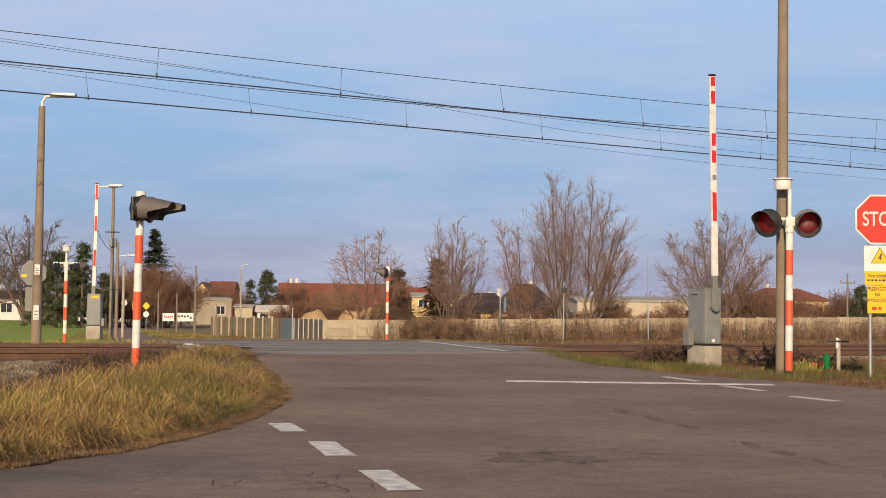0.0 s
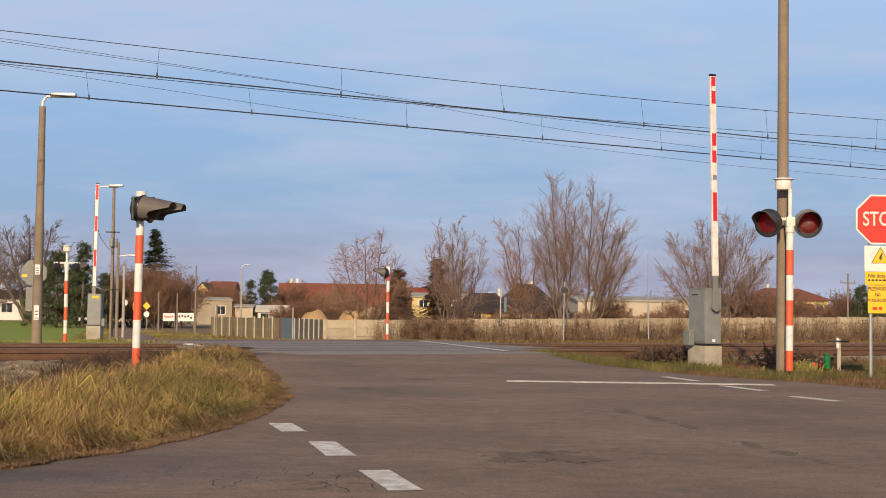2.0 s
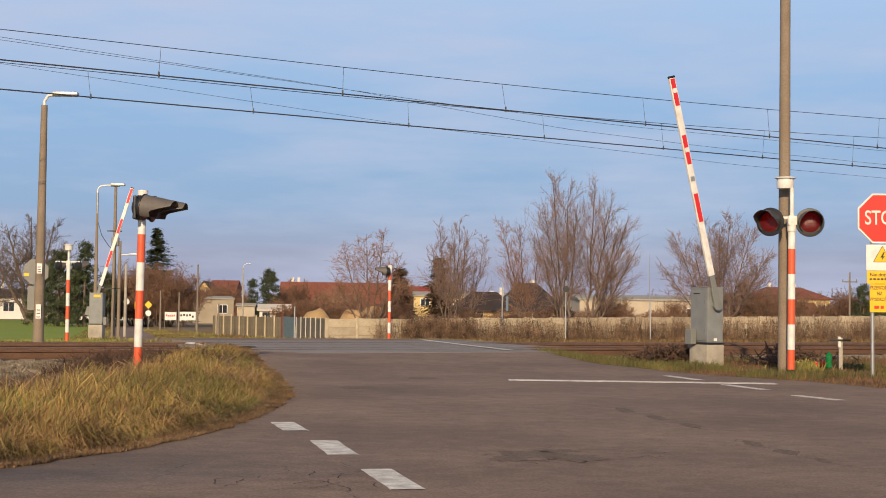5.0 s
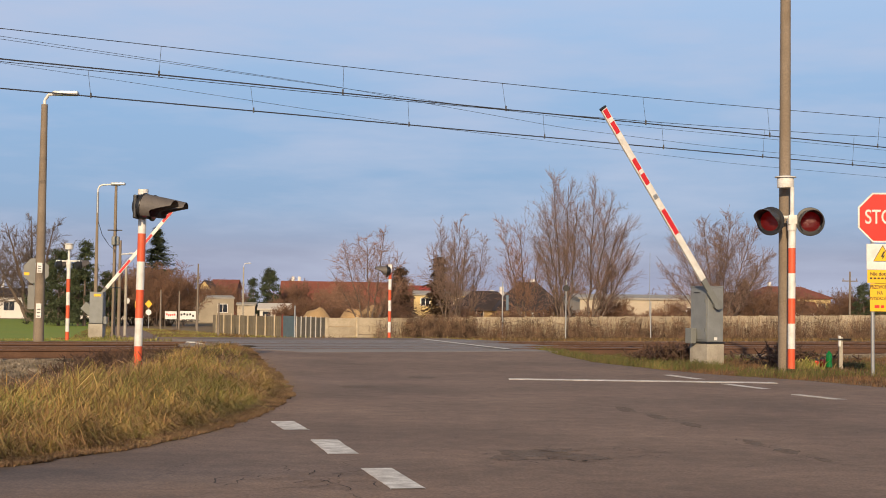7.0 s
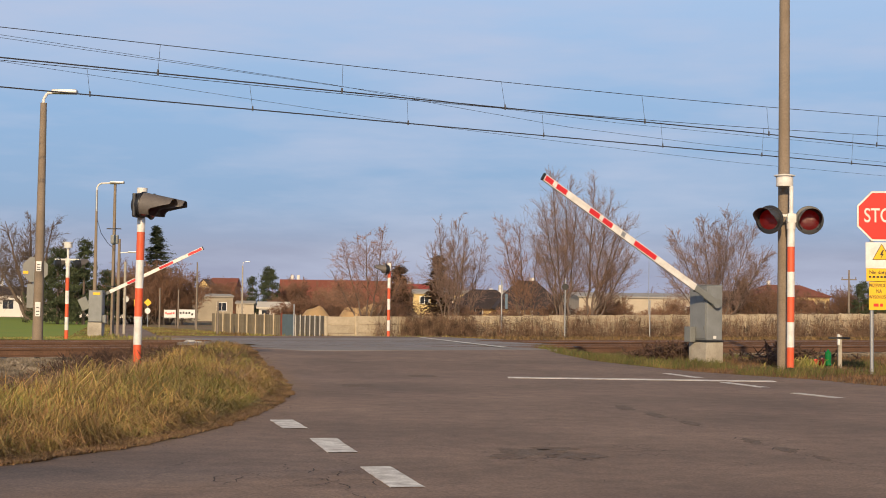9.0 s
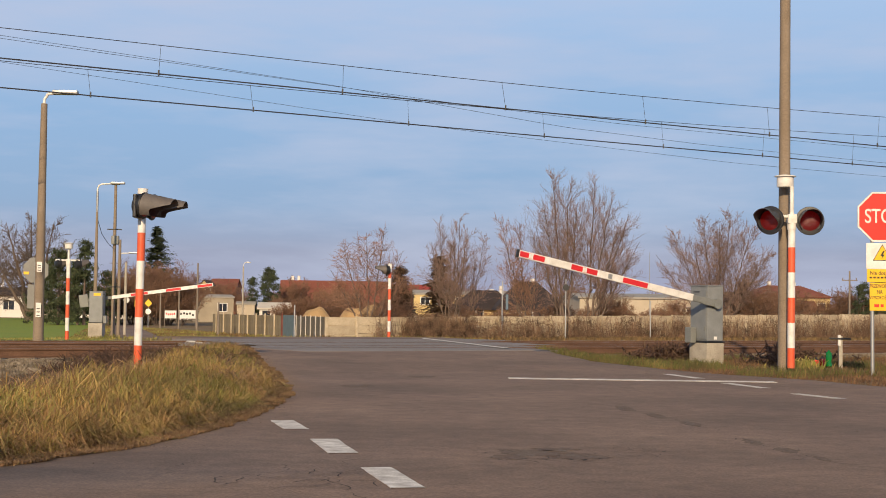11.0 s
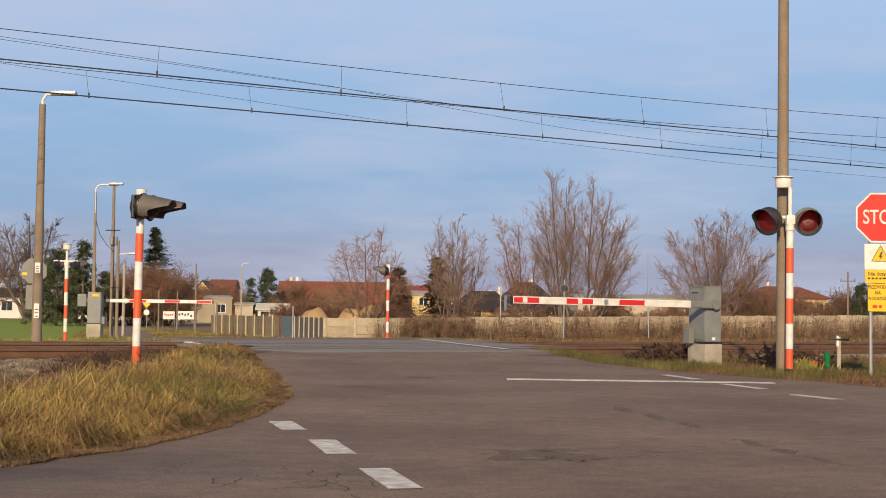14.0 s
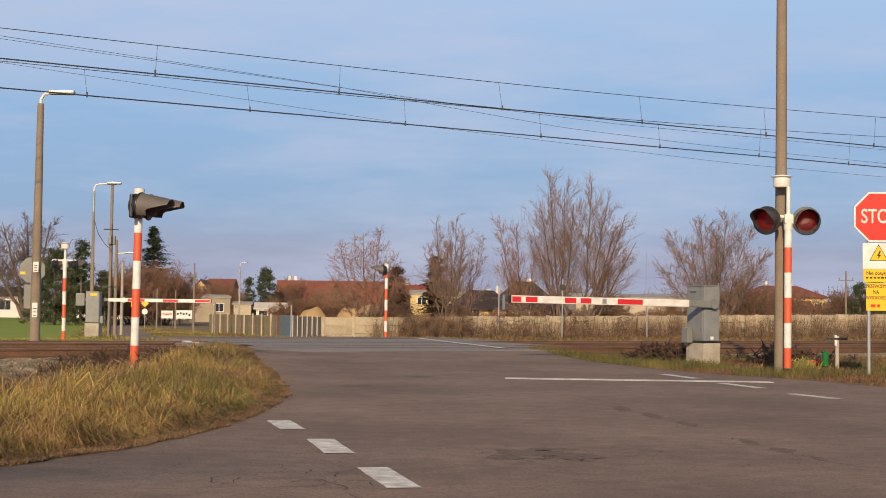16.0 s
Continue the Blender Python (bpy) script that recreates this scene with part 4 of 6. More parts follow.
# ---- houses ----
def make_house(m, size, roof_h, wall, roof, label, windows=(), hip=0.0, over=0.4, gable_wall=True, chimneys=(), along_x=True, name="house"):
    """A house on its floor centre: w along x, d along y, eaves height; ridge along x. windows: (face, u, z, w, h) with face f(-y), b, l(-x), r."""
    w, d, h = size
    house = thing(name, m, label, name, "far houses")
    bm = bmesh.new()
    add_box(bm, 0, 0, -0.5, w, d, h + 0.5)
    if not hip and gable_wall:
        for x in (-w / 2 + 0.1, w / 2 - 0.1):
            add_prism(bm, ((-d / 2, h), (d / 2, h), (0, h + roof_h - 0.08)), 0.2, Matrix.Translation((x + 0.1, 0, 0)) @ Matrix.Rotation(radians(90), 4, "Z"))
    part("wall", bm, M[wall], house)
    bm = bmesh.new()
    a, b, t = w / 2 + over, d / 2 + over, 0.18
    drop = roof_h * over / (d / 2)
    for dz in (0.0,):
        lo = [bm.verts.new(v) for v in ((-a, -b, h - drop), (a, -b, h - drop), (a, b, h - drop), (-a, b, h - drop))]
        hi = [bm.verts.new(v) for v in ((-a + hip, 0, h + roof_h), (a - hip, 0, h + roof_h))]
        lo2 = [bm.verts.new(v.co + Vector((0, 0, t))) for v in lo]
        hi2 = [bm.verts.new(v.co + Vector((0, 0, t))) for v in hi]
        for q in ((lo2[0], lo2[1], hi2[1], hi2[0]), (lo2[2], lo2[3], hi2[0], hi2[1]), (lo[1], lo[0], hi[0], hi[1]), (lo[3], lo[2], hi[1], hi[0])):
            bm.faces.new(q)
        for i, j in ((0, 1), (2, 3)):
            bm.faces.new((lo[i], lo[j], lo2[j], lo2[i]))
        for i, j, k in ((3, 0, 0), (1, 2, 1)):
            bm.faces.new((lo2[i], lo2[j], hi2[k]) if hip else (lo[i], lo2[i], hi2[k], hi[k]))
            bm.faces.new((lo[j], lo[i], hi[k]) if hip else (lo[j], hi[k], hi2[k], lo2[j]))
            if hip:
                bm.faces.new((lo[i], lo[j], lo2[j], lo2[i]))
        bmesh.ops.recalc_face_normals(bm, faces=bm.faces)
    top = part("roof", bm, M[roof], house)
    for x, y, hh in chimneys:
        bm = bmesh.new()
        add_box(bm, x, y, h + roof_h * 0.4, 0.45, 0.5, roof_h * 0.6 + hh, 0.02)
        part("chimney", bm, M["plaster_white"], top)
    for face, u, z, ww, hh in windows:
        fm = {"f": pose(u, -d / 2, z), "b": pose(-u, d / 2, z, 0, 0, 180), "l": pose(-w / 2, -u, z, 0, 0, -90), "r": pose(w / 2, u, z, 0, 0, 90)}[face]
        bm = bmesh.new()
        vs = add_box(bm, 0, -0.02, 0, ww + 0.16, 0.08, hh + 0.16, 0.01)
        bmesh.ops.transform(bm, matrix=fm, verts=bm.verts)
        win = part("window", bm, M["white"], house, "white framed window")
        bars = 2 if ww > 1.0 else 1
        for i in range(bars):
            bm = bmesh.new()
            add_box(bm, -ww / 2 + ww * (i + 0.5) / bars, -0.066, 0.08, ww / bars - 0.08, 0.02, hh)
            bmesh.ops.transform(bm, matrix=fm, verts=bm.verts)
            part("pane", bm, M["glass"], win, "dark glass pane")
    return house


def make_houses():
    make_house(pose(57.5, 262, -1.6, 0, 0, 14), (12.5, 9.5, 5.25), 1.75, "plaster_yellow", "tile_red", "yellow plastered house with a dark red hipped roof",
               (("f", 4.6, 2.8, 1.3, 1.3), ("f", 1.2, 2.8, 1.3, 1.3), ("f", -3, 2.8, 1.4, 1.3), ("r", 0, 2.8, 1.2, 1.3)), hip=3.5, chimneys=((-2.4, 0.5, 0.9), (2.2, 0.5, 0.8)))
    make_house(pose(59.5, 256.5, -1.6, 0, 0, 14), (3.6, 4.0, 3.0), 1.4, "plaster_white", "tile_red", "white porch with a small red roof", (("f", 0, 1.0, 1.0, 1.6),), over=0.3, name="porch")
    make_house(pose(74.5, 275, -1.6, 0, 0, 6), (13, 7, 2.7), 0.5, "plaster_white", "sheet", "low white outbuilding behind the wall", (("f", -3, 1.2, 1.4, 0.8), ("f", 2, 1.2, 1.4, 0.8)), over=0.2, name="outbuilding")
    make_house(pose(45.5, 250, -1.6, 0, 0, 10), (8, 7, 3.4), 2.3, "plaster_grey", "tile_brown", "low house with a dark brown roof", (("f", 2, 1.4, 1.2, 1.2),), hip=2.0)
    make_house(pose(67.5, 196, -1.5, 0, 0, 0), (6, 6, 3.2), 1.8, "plaster_grey", "tile_red", "small house with a rusty red roof", (("f", 0, 1.2, 1.0, 1.1),))
    make_house(pose(4.6, 176, -1.4, 0, 0, 8), (6.4, 8, 2.4), 1.9, "plaster_yellow", "tile_brown", "yellow house with a dark tiled roof", (("f", -1.6, 1.0, 1.6, 1.2), ("f", 1.6, 1.0, 1.2, 1.2)), hip=2.2, chimneys=((0.9, 0.4, 0.3), (2.0, 0.4, 0.7)))
    make_house(pose(9.3, 172, -1.4, 0, 0, 4), (7.2, 8, 2.5), 2.8, "plaster_yellow", "tile_brown", "yellow bungalow with a steep dark hipped roof", (("f", -1.8, 1.0, 1.2, 1.1), ("f", 1.2, 1.0, 2.2, 1.3)), hip=3.0, chimneys=((0.6, 0.5, 0.5),))
    make_house(pose(-17.5, 252, -1.6, 0, 0, 2), (17.5, 11, 2.6), 4.0, "plaster_white", "tile_red", "long white house under a broad red tiled roof", (("f", -6, 0.9, 1.4, 1.3), ("f", -2, 0.9, 1.4, 1.3), ("f", 3, 0.9, 1.4, 1.3)), chimneys=((-7.2, 0.4, 0.9), (-6.2, 0.4, 0.9)))
    make_house(pose(-4.2, 236, -1.6, 0, 0, 3), (6.4, 8, 4.0), 1.9, "plaster_white", "tile_bright", "white house with a bright red roof", (("f", -1, 2.2, 2.2, 0.9), ("f", 2, 2.2, 0.8, 0.9)), chimneys=((-1, 0.4, 0.6),))
    make_house(pose(2.8, 215, -1.5, 0, 0, 2), (14, 7, 4.3), 0.5, "plaster_yellow", "sheet", "long low yellow building with a row of windows", tuple(("f", -5.5 + 1.6 * i, 2.9, 1.2, 0.9) for i in range(8)), over=0.2, name="workshop")
    make_house(pose(-33.0, 221, -1.5, 0, 0, 20), (5.0, 4.4, 3.5), 0.3, "plaster_grey", "sheet", "bare grey block hut with a flat roof", (("f", 0.9, 1.5, 1.3, 1.1),), over=0.15, name="hut")
    make_house(pose(-45.3, 296, -1.6, 0, 0, 90), (9, 4.4, 4.6), 2.6, "plaster_yellow", "tile_brown", "small yellow gabled house with a dark roof", (("l", -0.8, 4.6, 0.9, 1.0), ("l", 0.8, 4.6, 0.9, 1.0)), over=0.35)
    make_house(pose(-43.2, 306, -1.6, 0, 0, 0), (5, 8, 6.0), 1.6, "tile_red", "tile_red", "tall dark red brick house behind the gable", (), over=0.2)
    make_house(pose(-20.1, 184, -1.4, 0, 0, 4), (3.4, 5, 2.0), 0.6, "plaster_white", "sheet_pale", "low white shed with a pale pitched roof", (("f", -0.9, 1.2, 1.0, 0.5),), over=0.3, name="shed")
    make_house(pose(-29.6, 232, -1.5, 0, 0, 4), (2.6, 4, 2.6), 0.3, "plaster_pale", "sheet", "small flat outbuilding by the hut", (), over=0.2, name="outbuilding")
    make_house(pose(-85.0, 292, -1.6, 0, 0, 12), (13, 9, 3.8), 1.4, "plaster_white", "tile_brown", "white house with a low dark roof", (("f", 3.0, 1.0, 2.0, 1.7), ("f", -2, 1.0, 1.6, 1.5)), chimneys=((1.5, 0.3, 2.4),))
    make_house(pose(24.0, 190, -1.5, 0, 0, 4), (17, 14, 3.9), 0.5, "plaster_pale", "sheet", "long pale shed with a flat pale roof", (("f", 5.6, 2.2, 2.6, 0.7),), over=0.2, name="warehouse")


def sand_heap(x, y, w, h, seed):
    verts, faces, k, rings = [], [], 28, 9
    for j in range(rings):
        f = j / (rings - 1)
        for i in range(k):
            a = 2 * math.pi * i / k
            r = w / 2 * f * (1 + 0.22 * noise.noise((math.cos(a) * 1.3 + seed, math.sin(a) * 1.3, f)))
            z = h * (0.5 + 0.5 * math.cos(math.pi * f)) ** 0.7 * (1 + 0.4 * noise.noise((math.cos(a) * 2.6 * f + seed * 3, math.sin(a) * 2.6 * f, 3)))
            verts.append((r * math.cos(a), r * 0.7 * math.sin(a), z))
    for j in range(rings - 1):
        for i in range(k):
            faces.append((j * k + i, (j + 1) * k + i, (j + 1) * k + (i + 1) % k, j * k + (i + 1) % k))
    ob = raw("sand_mound", verts, faces, M["sand"], smooth=True)
    ob.matrix_basis = pose(x, y, level(x, y) - 0.1)
    tagged(ob, "mound of yellow-brown sand behind the wall", "sand mound", "sand mounds")


def banner(x, y, w, h, rot, lift):
    ban = thing("banner", pose(x, y, level(x, y), 0, 0, rot), "white advertising banner with dark writing between posts", "banner", "roadside banners")
    bm = bmesh.new()
    add_box(bm, 0, 0, lift, w, 0.03, h, 0.005)
    cloth = part("cloth", bm, M["banner"], ban)
    for s in (-1, 1):
        bm = bmesh.new()
        add_tube(bm, (s * w / 2, 0.045, -0.1), (s * w / 2, 0.045, lift + h + 0.1), 0.03, seg=8)
        part("stake", bm, M["wood"], ban)
    for k in range(5):
        bm = bmesh.new()
        add_box(bm, -w * 0.34 + w * 0.17 * k, -0.018, lift + h * random.uniform(0.25, 0.5), w * 0.11, 0.004, h * 0.25)
        part("writing_bar", bm, M["ink" if w > 1.4 else "stop"], cloth)


M["lens"].node_tree.nodes["Principled BSDF"].inputs["Coat Weight"].default_value = 0.0
near_poles()
far_poles()
stop_sign()
far_stop_sign()
verge_things()
make_houses()
for sx, sy, sw, sh, sd in ((-10.6, 128, 4.6, 2.0, 1), (-7.4, 127, 5.6, 1.9, 2), (-3.2, 127, 6.4, 2.0, 3), (-0.2, 129, 6.4, 2.0, 4), (-5.5, 134, 9, 2.1, 7)):
    sand_heap(sx, sy, sw, sh, sd)
banner(-26.5, 150, 1.1, 0.75, 6, 0.8)
banner(-24.9, 150, 1.65, 0.8, 4, 0.8)


# ---- vegetation ----
def leaf_material(name, colours, rough=0.85):
    """Blades, stalks or clumps, each of them in one of the colours."""
    m = bpy.data.materials.new(name)
    m.use_nodes = True
    n, l = m.node_tree.nodes, m.node_tree.links
    geo, r = n.new("ShaderNodeNewGeometry"), n.new("ShaderNodeValToRGB")
    els = r.color_ramp.elements
    els[0].color, els[1].color = (*colours[0], 1), (*colours[-1], 1)
    for i, c in enumerate(colours[1:-1], 1):
        els.new(i / (len(colours) - 1)).color = (*c, 1)
    l.new(geo.outputs["Random Per Island"], r.inputs["Fac"])
    tc, tex, mr, h = n.new("ShaderNodeTexCoord"), n.new("ShaderNodeTexNoise"), n.new("ShaderNodeMapRange"), n.new("ShaderNodeHueSaturation")
    tex.inputs["Scale"].default_value, tex.inputs["Detail"].default_value = 1.7, 4
    mr.inputs[1].default_value, mr.inputs[2].default_value, mr.inputs[3].default_value, mr.inputs[4].default_value = 0.3, 0.7, 0.34, 1.6
    l.new(tc.outputs["Object"], tex.inputs["Vector"])
    l.new(tex.outputs["Fac"], mr.inputs[0])
    l.new(mr.outputs[0], h.inputs["Value"])
    l.new(r.outputs["Color"], h.inputs["Color"])
    b = n["Principled BSDF"]
    b.inputs["Roughness"].default_value = rough
    l.new(h.outputs["Color"], b.inputs["Base Color"])
    return m


M.update(
    straw=leaf_material("dry_grass", ((0.324, 0.192, 0.059), (0.432, 0.280, 0.093), (0.167, 0.093, 0.034), (0.285, 0.211, 0.054), (0.216, 0.187, 0.049), (0.246, 0.206, 0.059), (0.392, 0.265, 0.093), (0.226, 0.118, 0.044), (0.531, 0.373, 0.152), (0.137, 0.070, 0.031))),
    sward=leaf_material("green_grass", ((0.186, 0.197, 0.038), (0.262, 0.246, 0.060), (0.338, 0.273, 0.087), (0.142, 0.163, 0.032), (0.294, 0.218, 0.071))),
    litter=leaf_material("brown_litter", ((0.27, 0.14, 0.065), (0.34, 0.19, 0.085), (0.17, 0.095, 0.05), (0.42, 0.26, 0.12))),
    litter_edge=leaf_material("trodden_litter", ((0.13, 0.072, 0.036), (0.19, 0.11, 0.055), (0.09, 0.052, 0.03), (0.26, 0.165, 0.085), (0.12, 0.095, 0.035))),
    # darker palettes for the right verge, and dry grass farther off
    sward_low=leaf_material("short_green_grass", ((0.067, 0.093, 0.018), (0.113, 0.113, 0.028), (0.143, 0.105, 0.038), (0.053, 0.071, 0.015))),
    litter_low=leaf_material("dark_brown_litter", ((0.123, 0.062, 0.032), (0.167, 0.088, 0.044), (0.075, 0.042, 0.025), (0.202, 0.119, 0.057))),
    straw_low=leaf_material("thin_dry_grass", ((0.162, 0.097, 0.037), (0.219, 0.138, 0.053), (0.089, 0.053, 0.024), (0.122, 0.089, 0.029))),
    stalk=leaf_material("dry_stalks", ((0.22, 0.13, 0.08), (0.14, 0.08, 0.055), (0.32, 0.22, 0.135), (0.10, 0.058, 0.042))),
    weed=leaf_material("dark_dead_weeds", ((0.06, 0.032, 0.026), (0.09, 0.05, 0.035), (0.12, 0.075, 0.045))),
    stone=leaf_material("ballast_stone", ((0.173, 0.140, 0.099), (0.127, 0.099, 0.071), (0.226, 0.190, 0.140), (0.091, 0.071, 0.049))),
    field=material("meadow_green", (0.17, 0.245, 0.008), 0.95, vary=0.2, scale=0.25, fine=5, bump=0.4, other=(0.21, 0.255, 0.015)),
    twig=material("grey_brown_twigs", (0.31, 0.205, 0.165), 0.9, vary=0.2, bump=0.0, other=(0.22, 0.155, 0.13)),
    twig_red=material("red_brown_twigs", (0.36, 0.205, 0.14), 0.9, vary=0.2, bump=0.0, other=(0.22, 0.13, 0.09)),
    twig_bush=material("dark_red_twigs", (0.27, 0.15, 0.095), 0.9, vary=0.2, bump=0.0, other=(0.20, 0.115, 0.075)),
    needle_dark=leaf_material("dark_needles", ((0.047, 0.068, 0.027), (0.068, 0.088, 0.038), (0.034, 0.051, 0.024), (0.081, 0.081, 0.041))),
    needle_brown=leaf_material("browned_needles", ((0.13, 0.075, 0.04), (0.10, 0.06, 0.035), (0.16, 0.10, 0.055))),
)
rng = np.random.default_rng(7)


def tubes(name, segs, mat, parent=None, sides=3):
    """Many thin tapered bars as one mesh; segs: rows of x0 y0 z0 x1 y1 z1 r0 r1."""
    s = np.asarray(segs, float)
    a, b = s[:, 0:3], s[:, 3:6]
    d = b - a
    d /= np.maximum(np.linalg.norm(d, axis=1, keepdims=True), 1e-6)
    ref = np.where(np.abs(d[:, 2:3]) < 0.9, (0.0, 0.0, 1.0), (1.0, 0.0, 0.0))
    u = np.cross(d, ref)
    u /= np.linalg.norm(u, axis=1, keepdims=True)
    v = np.cross(d, u)
    rings = []
    for base, r in ((a, s[:, 6:7]), (b, s[:, 7:8])):
        for k in range(sides):
            t = 2 * math.pi * k / sides
            rings.append(base + r * (u * math.cos(t) + v * math.sin(t)))
    n = len(s)
    verts = np.stack(rings, 1).reshape(-1, 3)
    base = (np.arange(n) * 2 * sides)[:, None]
    quads = np.concatenate([base + np.array([[k, (k + 1) % sides, sides + (k + 1) % sides, sides + k]]) for k in range(sides)])
    me = bpy.data.meshes.new(name)
    me.from_pydata(verts.tolist(), [], quads.tolist())
    me.materials.append(mat)
    me.shade_smooth()
    ob = new(name, me)
    ob.parent = parent
    return ob


def branch(segs, p, d, length, r, depth, kids, up, wob, angle, rr):
    """One limb and, by depth, its limbs in turn."""
    n = max(3, int(3 + length * 1.3))
    step = length / n
    pts = []
    for i in range(n):
        d = d + np.array((rr.normal(0, wob), rr.normal(0, wob), rr.normal(0, wob) + up))
        d /= np.linalg.norm(d)
        q = p + d * step
        r2 = r * (1 - 0.86 * (i + 1) / n) + 0.002
        r1 = r * (1 - 0.86 * i / n) + 0.002
        segs.append((depth, (*p, *q, r1, r2)))
        pts.append((q, d.copy(), r2, (i + 1) / n))
        p = q
    if depth >= len(kids):
        return
    for _ in range(kids[depth]):
        f = rr.uniform(0.22 if depth == 0 else 0.12, 1.0)
        q, dd, r2, at = pts[min(n - 1, int(f * n))]
        side = rr.normal(0, 1, 3)
        side -= dd * side.dot(dd)
        side /= np.linalg.norm(side)
        a = radians(angle * rr.uniform(0.6, 1.25))
        nd = dd * math.cos(a) + side * math.sin(a)
        branch(segs, q, nd, length * rr.uniform(0.32, 0.58) * (1.15 - 0.5 * f), max(0.0035, r2 * 0.62), depth + 1, kids, up, wob, angle, rr)


def bare_tree(m, height, stems, fan, kids, up, wob, angle, thick, twig, label, seed, name="bare_tree", group="bare trees", fat=0.85):
    """A leafless tree: stems that fan out from one foot, limbs and a crown of twigs."""
    rr = np.random.default_rng(seed)
    tree = thing(name, m, label, "tree" if name != "bare_bush" else "bush", group)
    segs = []
    for i in range(stems):
        a = 2 * math.pi * (i + rr.uniform(0, 0.6)) / stems
        tilt = fan * rr.uniform(0.5, 1.1) if stems > 1 else fan * 0.2
        d = np.array((math.sin(tilt) * math.cos(a), math.sin(tilt) * math.sin(a), math.cos(tilt)))
        branch(segs, np.array((0.12 * math.cos(a) * (stems > 1), 0.12 * math.sin(a) * (stems > 1), -0.3)), d, height * rr.uniform(0.82, 1.0), thick, 0, kids, up, wob, angle, rr)
    top = max(s[1][5] for s in segs)
    k = height / top
    for name_, lo, hi, mat in (("trunk", 0, 0, M["bark"]), ("branchwork", 1, 1, M["bark"]), ("crown", 2, 9, M[twig])):
        rows = [[c * k if i < 6 else c * (fat if lo else 1) for i, c in enumerate(s)] for dep, s in segs if lo <= dep <= hi]
        if rows:
            ob = tubes(name_, rows, mat, tree, 6 if lo == 0 else 3)
            if lo > 0:
                tagged(ob, kind="stuff")
    return tree


def grown_tree(m, tops, limbs, twigs, thick, twig, label, seed, reach=0.34, angle=34, up=0.07, name="bare_tree", group="bare trees", fat=1.0):
    """A leafless tree whose stems lead from one foot to the given tops (x, z); limbs rise from the stems, twigs from the limbs."""
    rr = np.random.default_rng(seed)
    tree = thing(name, m, label, "tree" if name != "bare_bush" else "bush", group)
    stem_rows, limb_rows, twig_rows = [], [], []
    high = max(z for _, z in tops)

    def shoot(p, d, length, r, n, rise, rows):
        pts, step = [], length / n
        for i in range(n):
            d = d + np.array((rr.normal(0, 0.09), rr.normal(0, 0.09), rr.normal(0, 0.06) + rise))
            d /= np.linalg.norm(d)
            q = p + d * step
            rows.append((*p, *q, r * (1 - 0.7 * i / n), r * (1 - 0.7 * (i + 1) / n)))
            pts.append((q, d))
            p = q
        return pts

    def aside(d, degrees):
        side = rr.normal(0, 1, 3)
        side -= d * side.dot(d)
        side /= np.linalg.norm(side)
        a = radians(degrees)
        return d * math.cos(a) + side * math.sin(a)

    for tx, tz in tops:
        ty = rr.normal(0, 0.5) * abs(tx) * 0.5 + rr.normal(0, 0.35)
        foot, end = np.array((0.05 * tx, 0.0, -0.4)), np.array((tx, ty, tz))
        bend = np.array((0.42 * tx, 0.4 * ty, 0.40 * tz))
        n = 14
        r0 = thick * (0.45 + 0.55 * tz / high)
        line = [foot * (1 - f) ** 2 + bend * 2 * f * (1 - f) + end * f * f + rr.normal(0, 0.014 * tz, 3) * (1, 1, 0.3) * min(1, 3 * f) * (1 - f)
                for f in np.linspace(0, 1, n + 1)]
        for i in range(n):
            stem_rows.append((*line[i], *line[i + 1], r0 * (1 - 0.93 * i / n) + 0.006, r0 * (1 - 0.93 * (i + 1) / n) + 0.006))
        for k in range(int(limbs * (0.4 + 0.6 * tz / high))):
            f = 0.24 + 0.74 * ((k + rr.random()) / limbs) ** 0.85 if limbs else 0
            f = min(0.98, f)
            i = min(n - 1, int(f * n))
            d = line[i + 1] - line[i]
            p = line[i] + d * (f * n - i)
            d /= np.linalg.norm(d)
            length = tz * (reach * (1 - f) ** 0.75 + 0.05) * rr.uniform(0.55, 1.15)
            got = shoot(p, aside(d, angle * rr.uniform(0.6, 1.3)), length, 0.008 + 0.22 * r0 * (1 - f), 5, up, limb_rows)
            for _ in range(twigs):
                q, dd = got[rr.integers(0, 5)]
                few = shoot(q, aside(dd, rr.uniform(18, 48)), length * rr.uniform(0.3, 0.62), 0.0115 * fat, 3, up * 0.8, twig_rows)
                for _ in range(4):
                    q2, d2 = few[rr.integers(0, 3)]
                    shoot(q2, aside(d2, rr.uniform(15, 45)), length * rr.uniform(0.16, 0.36), 0.0082 * fat, 2, up * 0.5, twig_rows)
    tubes("trunk", stem_rows, M["bark"], tree, 6)
    tagged(tubes("branchwork", limb_rows, M["bark"], tree, 4), kind="stuff")
    tagged(tubes("crown", twig_rows, M[twig], tree, 3), kind="stuff")
    return tree


